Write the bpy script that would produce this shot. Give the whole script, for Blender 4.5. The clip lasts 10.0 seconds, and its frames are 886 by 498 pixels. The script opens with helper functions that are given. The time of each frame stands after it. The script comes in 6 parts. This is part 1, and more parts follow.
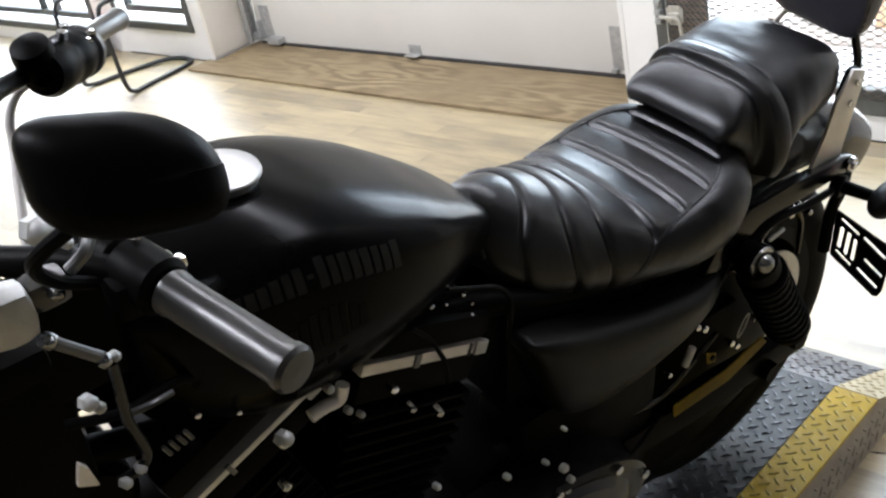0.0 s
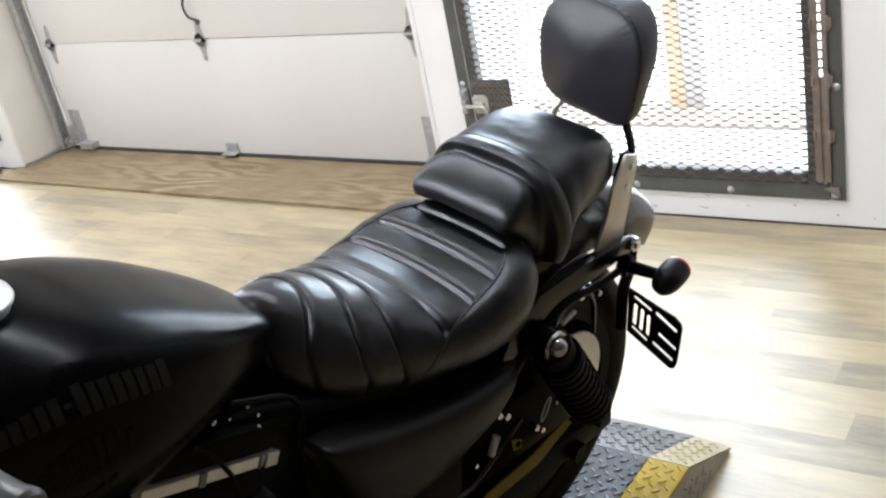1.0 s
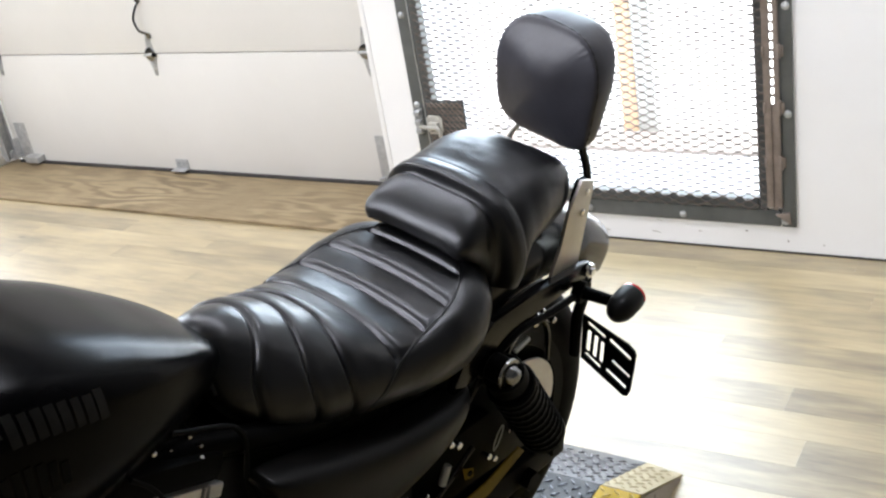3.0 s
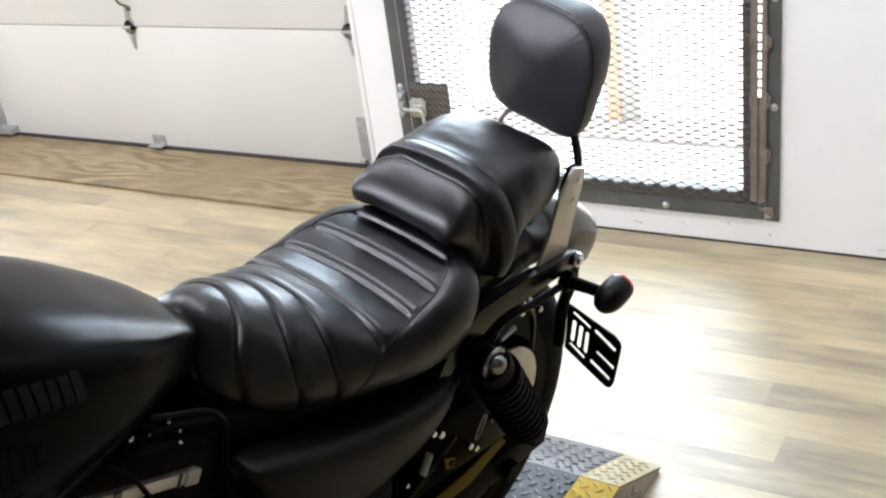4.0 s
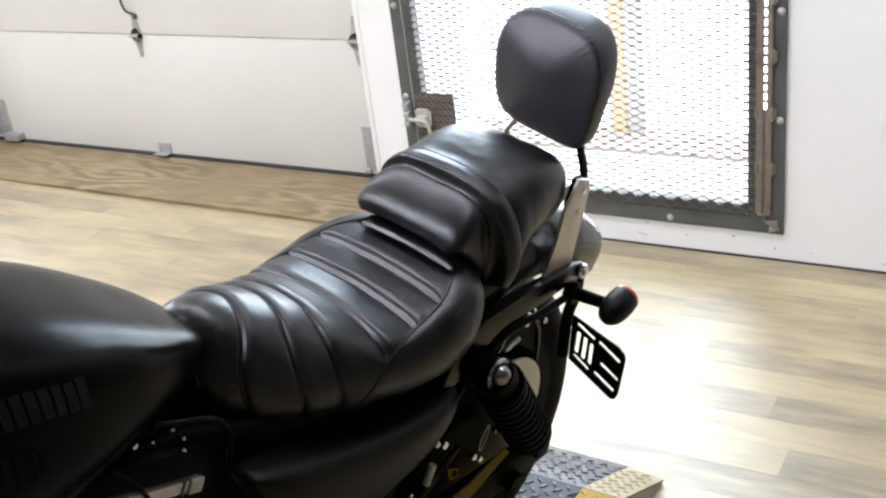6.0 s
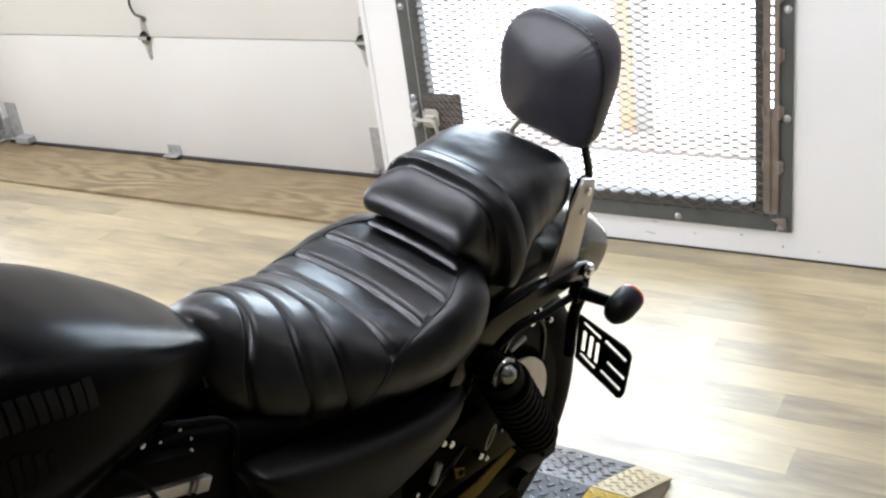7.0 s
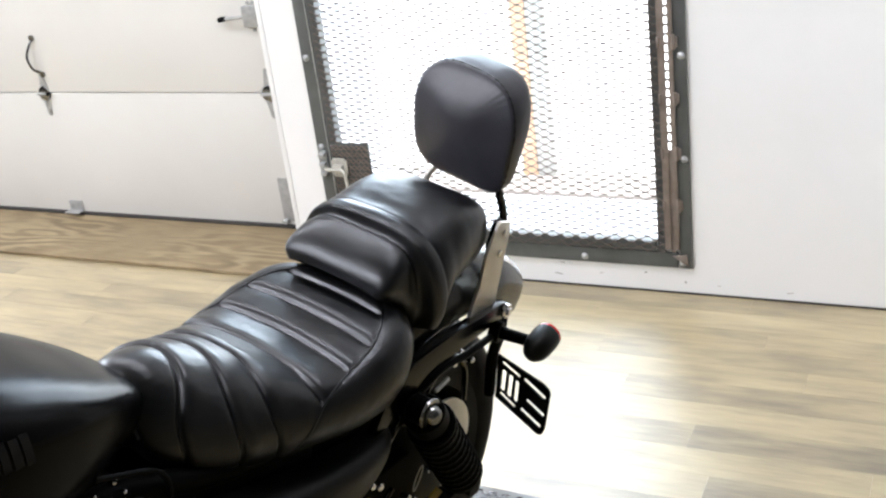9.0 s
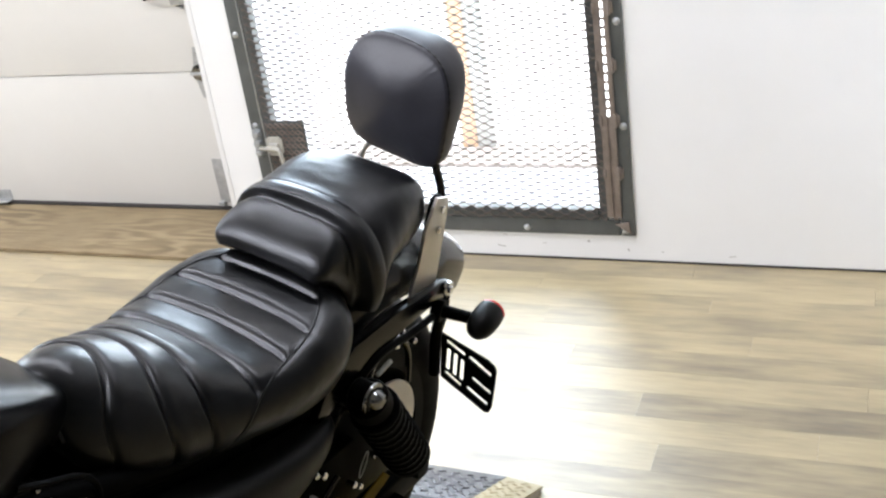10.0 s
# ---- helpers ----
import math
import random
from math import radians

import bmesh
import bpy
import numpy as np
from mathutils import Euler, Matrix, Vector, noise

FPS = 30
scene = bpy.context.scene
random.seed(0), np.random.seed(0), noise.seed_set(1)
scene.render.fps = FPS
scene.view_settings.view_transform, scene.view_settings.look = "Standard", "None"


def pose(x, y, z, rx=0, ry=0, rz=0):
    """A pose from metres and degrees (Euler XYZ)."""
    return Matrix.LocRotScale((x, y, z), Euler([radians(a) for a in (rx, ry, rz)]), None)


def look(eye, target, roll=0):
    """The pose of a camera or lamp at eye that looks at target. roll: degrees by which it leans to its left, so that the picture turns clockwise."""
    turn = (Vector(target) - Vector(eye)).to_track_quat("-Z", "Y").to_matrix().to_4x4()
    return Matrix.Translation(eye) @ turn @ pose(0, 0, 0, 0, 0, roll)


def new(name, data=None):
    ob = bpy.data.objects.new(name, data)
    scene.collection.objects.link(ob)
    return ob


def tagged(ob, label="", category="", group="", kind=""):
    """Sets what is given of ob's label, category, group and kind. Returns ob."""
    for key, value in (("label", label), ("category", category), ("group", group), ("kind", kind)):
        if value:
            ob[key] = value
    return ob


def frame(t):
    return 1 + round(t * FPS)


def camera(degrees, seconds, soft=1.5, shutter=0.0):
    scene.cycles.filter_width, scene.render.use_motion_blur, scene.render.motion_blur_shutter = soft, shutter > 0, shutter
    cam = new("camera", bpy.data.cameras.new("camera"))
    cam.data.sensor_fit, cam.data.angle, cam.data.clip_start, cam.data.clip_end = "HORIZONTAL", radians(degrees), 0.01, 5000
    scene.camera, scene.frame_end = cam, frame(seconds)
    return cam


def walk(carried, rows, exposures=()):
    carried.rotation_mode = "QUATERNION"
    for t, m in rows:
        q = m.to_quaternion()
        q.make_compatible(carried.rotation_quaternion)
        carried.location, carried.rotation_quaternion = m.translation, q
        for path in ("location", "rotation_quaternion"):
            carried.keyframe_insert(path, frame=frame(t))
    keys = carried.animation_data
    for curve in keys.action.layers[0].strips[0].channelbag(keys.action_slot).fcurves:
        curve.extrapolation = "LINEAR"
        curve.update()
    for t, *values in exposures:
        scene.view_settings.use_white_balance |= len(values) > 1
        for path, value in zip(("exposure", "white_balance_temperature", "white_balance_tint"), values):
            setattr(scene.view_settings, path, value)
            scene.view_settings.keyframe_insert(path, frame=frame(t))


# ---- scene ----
cam = camera(45.2, 10.0, soft=2.3)
PATH = [
    (0, (-0.101, -0.096, 1.46), (1.097, 1.208, 0.53), -12.6),
    (0.15, (-0.090, -0.104, 1.4585), (1.150, 1.163, 0.523), -12.57),
    (0.3, (-0.079, -0.112, 1.457), (1.204, 1.118, 0.526), -12.54),
    (0.5, (-0.065, -0.122, 1.455), (1.275, 1.058, 0.555), -12.5),
    (1, (-0.045, -0.145, 1.459), (1.399, 0.953, 0.616), -12.0),
    (1.5, (-0.035, -0.156, 1.466), (1.452, 0.914, 0.663), -12.4),
    (2, (-0.029, -0.152, 1.467), (1.474, 0.896, 0.666), -12.1),
    (2.5, (-0.026, -0.143, 1.462), (1.479, 0.899, 0.656), -11.3),
    (4, (-0.004, -0.094, 1.444), (1.512, 0.885, 0.584), -7.9),
    (4.5, (0.001, -0.09, 1.445), (1.531, 0.885, 0.603), -8.0),
    (5, (0.002, -0.089, 1.447), (1.537, 0.886, 0.612), -7.9),
    (5.3, (0.0, -0.088, 1.446), (1.531, 0.886, 0.602), -7.6),
    (5.5, (-0.004, -0.086, 1.444), (1.513, 0.907, 0.601), -7.3),
    (5.7, (-0.005, -0.088, 1.444), (1.517, 0.898, 0.601), -7.4),
    (7, (-0.008, -0.102, 1.447), (1.504, 0.902, 0.607), -8.0),
    (7.5, (-0.008, -0.103, 1.446), (1.499, 0.907, 0.603), -8.4),
    (8, (-0.005, -0.103, 1.444), (1.502, 0.9, 0.593), -8.5),
    (8.5, (-0.005, -0.103, 1.454), (1.552, 0.842, 0.627), -8.4),
    (9, (-0.048, -0.098, 1.461), (1.583, 0.756, 0.679), -7.5),
    (9.5, (-0.112, -0.09, 1.466), (1.561, 0.678, 0.684), -6.9),
    (9.7, (-0.106, -0.087, 1.468), (1.568, 0.625, 0.638), -6.7),
    (10, (-0.003, -0.087, 1.447), (1.646, 0.669, 0.607), -8.5),
]
walk(cam, [(t, look(eye, target, roll)) for t, eye, target, roll in PATH], [(0, 1.76), (1, 1.76), (2, 1.86), (4, 1.85), (5.5, 1.82), (8, 1.81), (9, 1.86), (10, 1.86)])

# ---- world and light ----
world = bpy.data.worlds.new("sky")
scene.world = world
world.use_nodes = True
wn = world.node_tree.nodes
sky = wn.new("ShaderNodeTexSky")
sky.sky_type, sky.sun_disc = "NISHITA", False
sky.sun_elevation, sky.sun_rotation = radians(45), radians(178)
world.node_tree.links.new(sky.outputs["Color"], wn["Background"].inputs["Color"])
wn["Background"].inputs["Strength"].default_value = 0.15

sun = new("sun", bpy.data.lights.new("sun", "SUN"))
sun.data.energy, sun.data.angle, sun.data.color = 4.5, radians(2), (1.0, 0.97, 0.92)
sun.matrix_world = look((3.3, -7, 9), (3, 2, 0))


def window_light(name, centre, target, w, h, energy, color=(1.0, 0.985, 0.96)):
    """An added area lamp in an opening, standing in for the sky's light."""
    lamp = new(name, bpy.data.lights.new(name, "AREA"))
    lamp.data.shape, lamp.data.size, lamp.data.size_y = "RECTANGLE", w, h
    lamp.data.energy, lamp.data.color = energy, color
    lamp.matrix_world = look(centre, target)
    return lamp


def ceiling_fill(name, x, y, length, energy):
    """An added fill lamp under the unseen ceiling."""
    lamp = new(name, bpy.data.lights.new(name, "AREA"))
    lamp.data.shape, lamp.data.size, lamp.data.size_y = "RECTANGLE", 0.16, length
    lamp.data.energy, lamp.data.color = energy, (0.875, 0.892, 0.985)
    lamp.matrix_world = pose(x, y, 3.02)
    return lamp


# two fill lamps added out of view to light the walls and seats
ceiling_fill("fill_light_front", 1.70, 2.9, 6.8, 39)
ceiling_fill("fill_light_rear", -0.9, 3.2, 4.4, 74)
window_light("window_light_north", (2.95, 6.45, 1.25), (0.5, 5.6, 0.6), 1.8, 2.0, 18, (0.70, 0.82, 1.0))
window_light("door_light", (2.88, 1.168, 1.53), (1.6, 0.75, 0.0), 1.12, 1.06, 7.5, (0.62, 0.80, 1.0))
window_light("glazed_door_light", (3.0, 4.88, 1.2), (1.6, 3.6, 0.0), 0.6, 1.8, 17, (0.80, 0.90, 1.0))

# ---- materials ----
def material(name):
    m = bpy.data.materials.new(name)
    m.use_nodes = True
    return m, m.node_tree.nodes, m.node_tree.links, m.node_tree.nodes["Principled BSDF"]


def noise_node(n, l, scale, detail=4.0, stretch=(1, 1, 1), rough=0.6, source="Object"):
    co = n.new("ShaderNodeTexCoord")
    mp = n.new("ShaderNodeMapping")
    mp.inputs["Scale"].default_value = stretch
    l.new(co.outputs[source], mp.inputs["Vector"])
    t = n.new("ShaderNodeTexNoise")
    t.inputs["Scale"].default_value, t.inputs["Detail"].default_value, t.inputs["Roughness"].default_value = scale, detail, rough
    l.new(mp.outputs["Vector"], t.inputs["Vector"])
    return t


def ramp_node(n, l, source, stops):
    r = n.new("ShaderNodeValToRGB")
    e = r.color_ramp.elements
    while len(e) < len(stops):
        e.new(0.5)
    for k, (pos, col) in zip(e, stops):
        k.position, k.color = pos, (*col, 1)
    l.new(source, r.inputs["Fac"])
    return r


def bump_node(n, l, b, source, strength, distance):
    bp = n.new("ShaderNodeBump")
    bp.inputs["Strength"].default_value, bp.inputs["Distance"].default_value = strength, distance
    l.new(source, bp.inputs["Height"])
    l.new(bp.outputs["Normal"], b.inputs["Normal"])
    return bp


def surface(name, c1, c2, rough=(0.4, 0.55), metal=0.0, scale=6.0, fine=180.0, bump=0.15, dist=0.001, coat=0.0, spec=0.5, stretch=(1, 1, 1)):
    """Paint, metal, rubber or plastic: broad stains and fine grain."""
    m, n, l, b = material(name)
    broad = noise_node(n, l, scale, 6.0, stretch)
    grain = noise_node(n, l, fine, 3.0, stretch)
    col = ramp_node(n, l, broad.outputs["Fac"], [(0.3, c1), (0.72, c2)])
    l.new(col.outputs["Color"], b.inputs["Base Color"])
    rr = n.new("ShaderNodeMapRange")
    rr.inputs["From Min"].default_value, rr.inputs["From Max"].default_value = 0.3, 0.7
    rr.inputs["To Min"].default_value, rr.inputs["To Max"].default_value = rough
    l.new(broad.outputs["Fac"], rr.inputs["Value"])
    l.new(rr.outputs["Result"], b.inputs["Roughness"])
    b.inputs["Metallic"].default_value = metal
    b.inputs["Coat Weight"].default_value = coat
    b.inputs["Specular IOR Level"].default_value = spec
    bump_node(n, l, b, grain.outputs["Fac"], bump, dist)
    return m


M = {}
M["wall"] = surface("white_wall_paint", (0.80, 0.795, 0.775), (0.84, 0.835, 0.82), (0.55, 0.7), scale=2.5, fine=90, bump=0.25, dist=0.0015)
M["jamb"] = surface("cream_jamb_paint", (0.70, 0.665, 0.60), (0.78, 0.75, 0.69), (0.5, 0.7), scale=4, fine=60, bump=0.2)
M["garage"] = surface("garage_panel_white", (0.66, 0.645, 0.60), (0.71, 0.695, 0.65), (0.45, 0.6), scale=1.6, fine=120, bump=0.12, dist=0.0008)
M["galv"] = surface("galvanised_steel", (0.34, 0.35, 0.34), (0.52, 0.52, 0.51), (0.35, 0.55), 0.45, scale=40, fine=220, bump=0.1)
M["chrome"] = surface("polished_steel", (0.72, 0.72, 0.72), (0.8, 0.8, 0.8), (0.1, 0.18), 1.0, scale=30, fine=300, bump=0.03, dist=0.0003)
M["sissy"] = surface("brushed_steel_plate", (0.60, 0.57, 0.51), (0.72, 0.69, 0.63), (0.34, 0.46), 0.75, scale=30, fine=300, bump=0.03, dist=0.0003)
M["machined"] = surface("machined_aluminium", (0.66, 0.63, 0.60), (0.78, 0.755, 0.725), (0.32, 0.46), 0.35, scale=35, fine=250, bump=0.06, dist=0.0004)
M["frame"] = surface("grey_green_frame_paint", (0.072, 0.077, 0.074), (0.125, 0.13, 0.125), (0.4, 0.6), 0.1, scale=9, fine=140, bump=0.25)
M["rust"] = surface("rusty_hinge_steel", (0.17, 0.135, 0.11), (0.30, 0.25, 0.21), (0.6, 0.85), 0.3, scale=22, fine=160, bump=0.5)
M["meshwire"] = surface("expanded_steel_strands", (0.10, 0.09, 0.085), (0.2, 0.17, 0.15), (0.45, 0.65), 0.5, scale=30, fine=200, bump=0.2)
M["latch"] = surface("cream_latch_paint", (0.36, 0.34, 0.29), (0.50, 0.48, 0.42), (0.4, 0.6), 0.0, scale=30, fine=150, bump=0.15)
M["seal"] = surface("black_rubber_seal", (0.02, 0.02, 0.02), (0.05, 0.045, 0.04), (0.6, 0.85), scale=30, fine=160, bump=0.3)
M["ceiling"] = surface("ceiling_paint", (0.30, 0.30, 0.29), (0.36, 0.36, 0.35), (0.7, 0.85), scale=2, fine=70, bump=0.2)
M["satin"] = surface("satin_black_paint", (0.0012, 0.0012, 0.0014), (0.0022, 0.0022, 0.0025), (0.19, 0.24), scale=9, fine=700, bump=0.02, dist=0.0002, spec=0.06)
M["gloss"] = surface("gloss_black_paint", (0.0016, 0.0016, 0.0019), (0.0026, 0.0026, 0.003), (0.16, 0.24), scale=10, fine=500, bump=0.03, dist=0.0002, spec=0.42)
M["darksteel"] = surface("dark_bright_steel", (0.20, 0.20, 0.205), (0.32, 0.32, 0.32), (0.16, 0.26), 1.0, scale=30, fine=300, bump=0.04, dist=0.0003)
M["cap"] = surface("brushed_cap_steel", (0.40, 0.40, 0.40), (0.52, 0.52, 0.52), (0.36, 0.48), 1.0, scale=30, fine=300, bump=0.04, dist=0.0003)
# gold of the small tag, also painted on the swingarm as a reflection
M["goldtag_reflection"] = surface("dull_gold_tag_reflection", (0.11, 0.074, 0.004), (0.19, 0.130, 0.010), (0.5, 0.65), 0.0, scale=24, fine=200, bump=0.2, spec=0.1)
M["powder"] = surface("black_powder_coat", (0.0014, 0.0014, 0.0014), (0.0026, 0.0026, 0.0026), (0.38, 0.5), scale=14, fine=420, bump=0.15, dist=0.0003, spec=0.035)
M["cover"] = surface("textured_black_cover", (0.0024, 0.0023, 0.0021), (0.0042, 0.004, 0.0036), (0.36, 0.46), scale=14, fine=420, bump=0.15, dist=0.0003, spec=0.16)
M["rubber"] = surface("black_rubber", (0.0022, 0.0022, 0.0022), (0.0042, 0.0042, 0.0042), (0.55, 0.72), scale=18, fine=300, bump=0.25, dist=0.0005, spec=0.07)
M["grip"] = surface("dark_grey_grip_rubber", (0.010, 0.010, 0.010), (0.019, 0.019, 0.019), (0.26, 0.38), scale=18, fine=300, bump=0.2, dist=0.0004, spec=0.7)
M["lens_red"] = surface("red_lens", (0.55, 0.01, 0.015), (0.62, 0.015, 0.02), (0.12, 0.2), scale=20, fine=200, bump=0.02)
M["decal"] = surface("grey_tank_print", (0.0045, 0.0044, 0.004), (0.014, 0.0134, 0.012), (0.5, 0.6), scale=60, fine=300, bump=0.05, spec=0.15)
M["decal_dim"] = surface("dim_grey_tank_print", (0.0026, 0.0025, 0.0022), (0.0045, 0.0043, 0.0039), (0.5, 0.6), scale=60, fine=300, bump=0.05, spec=0.06)
M["yellow"] = surface("yellow_edge_paint", (0.33, 0.215, 0.010), (0.44, 0.30, 0.022), (0.42, 0.58), 0.0, scale=13, fine=130, bump=0.3, spec=0.12)
M["skirt"] = surface("worn_grey_skirt", (0.24, 0.21, 0.18), (0.40, 0.36, 0.31), (0.45, 0.65), 0.3, scale=12, fine=120, bump=0.3)
M["deck"] = surface("black_tread_plate", (0.010, 0.011, 0.014), (0.022, 0.024, 0.029), (0.34, 0.50), 0.0, scale=11, fine=160, bump=0.2, spec=0.3)
# two ramp colours, lighter than deck and edge, with the door's glare painted in
M["ramp"] = surface("glare_grey_tread_plate", (0.05, 0.052, 0.06), (0.12, 0.122, 0.13), (0.32, 0.48), 0.4, scale=14, fine=160, bump=0.2, spec=0.5)
M["glare_edge"] = surface("worn_glare_pale_yellow_paint", (0.36, 0.30, 0.17), (0.48, 0.42, 0.28), (0.4, 0.6), 0.0, scale=16, fine=130, bump=0.3, spec=0.3)
# lug colours, lighter than their plates to imitate glints on the tread
M["deck_lug"] = surface("glint_bright_lugs", (0.09, 0.09, 0.10), (0.22, 0.22, 0.235), (0.22, 0.34), 0.85, scale=25, fine=200, bump=0.1)
M["yellow_lug"] = surface("glint_yellow_lugs", (0.40, 0.28, 0.04), (0.52, 0.40, 0.11), (0.36, 0.5), 0.0, scale=25, fine=200, bump=0.1)
M["orange"] = surface("orange_post_paint", (0.58, 0.36, 0.22), (0.64, 0.42, 0.28), (0.5, 0.65), scale=5, fine=80, bump=0.2)
M["brick"] = surface("red_brick", (0.17, 0.15, 0.14), (0.25, 0.22, 0.205), (0.7, 0.9), scale=5, fine=80, bump=0.4)
M["yard"] = surface("pale_concrete_yard", (0.52, 0.505, 0.485), (0.60, 0.585, 0.565), (0.7, 0.9), scale=1.5, fine=60, bump=0.3)
M["chairblack"] = surface("black_bent_steel", (0.008, 0.008, 0.009), (0.016, 0.016, 0.016), (0.45, 0.6), scale=14, fine=250, bump=0.05)
M["crate_red"] = surface("red_plastic_lid", (0.55, 0.09, 0.05), (0.65, 0.13, 0.08), (0.35, 0.5), scale=12, fine=200, bump=0.05)
M["cast"] = surface("grey_cast_metal", (0.10, 0.10, 0.10), (0.15, 0.15, 0.15), (0.35, 0.5), 0.3, scale=20, fine=200, bump=0.1)
M["back"] = surface("dark_grey_rear_wall", (0.06, 0.06, 0.06), (0.085, 0.085, 0.083), (0.6, 0.8), scale=3, fine=70, bump=0.2)
M["side"] = surface("grey_side_wall", (0.13, 0.132, 0.14), (0.17, 0.172, 0.18), (0.6, 0.8), scale=3, fine=70, bump=0.2)
M["mirrorglass"] = surface("mirror_glass", (0.85, 0.85, 0.85), (0.87, 0.87, 0.87), (0.02, 0.03), 1.0, scale=10, fine=100, bump=0.0)

# leather: pebble grain under soft creases
m, n, l, b = material("black_leather")
broad = noise_node(n, l, 16, 5)
col = ramp_node(n, l, broad.outputs["Fac"], [(0.3, (0.0022, 0.0022, 0.0024)), (0.75, (0.0044, 0.0044, 0.0047))])
l.new(col.outputs["Color"], b.inputs["Base Color"])
rr = ramp_node(n, l, broad.outputs["Fac"], [(0.3, (0.29, 0.29, 0.29)), (0.75, (0.42, 0.42, 0.42))])
l.new(rr.outputs["Color"], b.inputs["Roughness"])
vor = n.new("ShaderNodeTexVoronoi")
vor.inputs["Scale"].default_value = 620
co = n.new("ShaderNodeTexCoord")
l.new(co.outputs["Object"], vor.inputs["Vector"])
soft = noise_node(n, l, 38, 4)
mix = n.new("ShaderNodeMath")
mix.operation = "MULTIPLY_ADD"
mix.inputs[1].default_value = 0.22
l.new(vor.outputs["Distance"], mix.inputs[0])
l.new(soft.outputs["Fac"], mix.inputs[2])
wrinkle = noise_node(n, l, 150, 3)
mix2 = n.new("ShaderNodeMath")
mix2.operation = "MULTIPLY_ADD"
mix2.inputs[1].default_value = 0.30
l.new(wrinkle.outputs["Fac"], mix2.inputs[0])
l.new(mix.outputs["Value"], mix2.inputs[2])
bump_node(n, l, b, mix2.outputs["Value"], 0.30, 0.0016)
b.inputs["Specular IOR Level"].default_value = 0.54
b.inputs["Specular Tint"].default_value = (0.95, 0.968, 1.0, 1)
M["leather"] = m

# smoother vinyl of the backrest
m, n, l, b = material("backrest_vinyl")
broad = noise_node(n, l, 12, 5)
col = ramp_node(n, l, broad.outputs["Fac"], [(0.3, (0.023, 0.023, 0.030)), (0.75, (0.036, 0.036, 0.046))])
l.new(col.outputs["Color"], b.inputs["Base Color"])
b.inputs["Roughness"].default_value = 0.40
soft = noise_node(n, l, 30, 4)
bump_node(n, l, b, soft.outputs["Fac"], 0.22, 0.003)
M["vinyl"] = m

# floor planks: printed oak, soft streaks and blotches along the boards, a few knots, each board its own tone
def value_node(n, l, op, a, b2=None, c=None, clamp=False):
    """One sum of two or three values, each a number or a socket."""
    m2 = n.new("ShaderNodeMath")
    m2.operation, m2.use_clamp = op, clamp
    for k, v in enumerate((a, b2, c)):
        if v is None:
            continue
        if isinstance(v, (int, float)):
            m2.inputs[k].default_value = v
        else:
            l.new(v, m2.inputs[k])
    return m2.outputs["Value"]


def board_noise(n, l, source, scale, stretch, detail, rough):
    mp = n.new("ShaderNodeMapping")
    mp.inputs["Scale"].default_value = stretch
    l.new(source, mp.inputs["Vector"])
    t = n.new("ShaderNodeTexNoise")
    t.inputs["Scale"].default_value, t.inputs["Detail"].default_value, t.inputs["Roughness"].default_value = scale, detail, rough
    l.new(mp.outputs["Vector"], t.inputs["Vector"])
    return t.outputs["Fac"]


m, n, l, b = material("vinyl_plank")
info, geo, co = n.new("ShaderNodeObjectInfo"), n.new("ShaderNodeNewGeometry"), n.new("ShaderNodeTexCoord")
tone = value_node(n, l, "FRACT", value_node(n, l, "ADD", info.outputs["Random"], geo.outputs["Random Per Island"]))
comb = n.new("ShaderNodeCombineXYZ")
for k in "XYZ":
    l.new(tone, comb.inputs[k])
off = n.new("ShaderNodeVectorMath")
off.operation = "MULTIPLY_ADD"
off.inputs[1].default_value = (37.0, 53.0, 11.0)
l.new(comb.outputs["Vector"], off.inputs[0])
l.new(co.outputs["Object"], off.inputs[2])
place = off.outputs["Vector"]
streak = board_noise(n, l, place, 46, (1.0, 0.11, 1.0), 5, 0.62)
blotch = board_noise(n, l, place, 13, (1.0, 0.30, 1.0), 3, 0.5)
grain = board_noise(n, l, place, 190, (1.0, 0.07, 1.0), 3, 0.6)
mp = n.new("ShaderNodeMapping")
mp.inputs["Scale"].default_value = (1.0, 0.45, 1.0)
l.new(place, mp.inputs["Vector"])
vor = n.new("ShaderNodeTexVoronoi")
vor.inputs["Scale"].default_value = 4.2
l.new(mp.outputs["Vector"], vor.inputs["Vector"])
knot = n.new("ShaderNodeMapRange")
knot.inputs["From Min"].default_value, knot.inputs["From Max"].default_value = 0.018, 0.055
knot.inputs["To Min"].default_value, knot.inputs["To Max"].default_value = 0.22, 0.0
l.new(vor.outputs["Distance"], knot.inputs["Value"])
mixed = value_node(n, l, "MULTIPLY_ADD", streak, 0.42, value_node(n, l, "MULTIPLY", blotch, 0.46))
mixed = value_node(n, l, "MULTIPLY_ADD", grain, 0.14, mixed)
mixed = value_node(n, l, "MULTIPLY_ADD", tone, 0.19, value_node(n, l, "SUBTRACT", mixed, 0.03))
mixed = value_node(n, l, "SUBTRACT", mixed, knot.outputs["Result"])
col = ramp_node(n, l, mixed, [(0.33, (0.130, 0.093, 0.046)), (0.47, (0.246, 0.186, 0.092)), (0.60, (0.372, 0.289, 0.146)), (0.76, (0.490, 0.395, 0.210))])
l.new(col.outputs["Color"], b.inputs["Base Color"])
rr = ramp_node(n, l, streak, [(0.3, (0.38, 0.38, 0.38)), (0.7, (0.50, 0.50, 0.50))])
l.new(rr.outputs["Color"], b.inputs["Roughness"])
b.inputs["Specular IOR Level"].default_value = 0.9
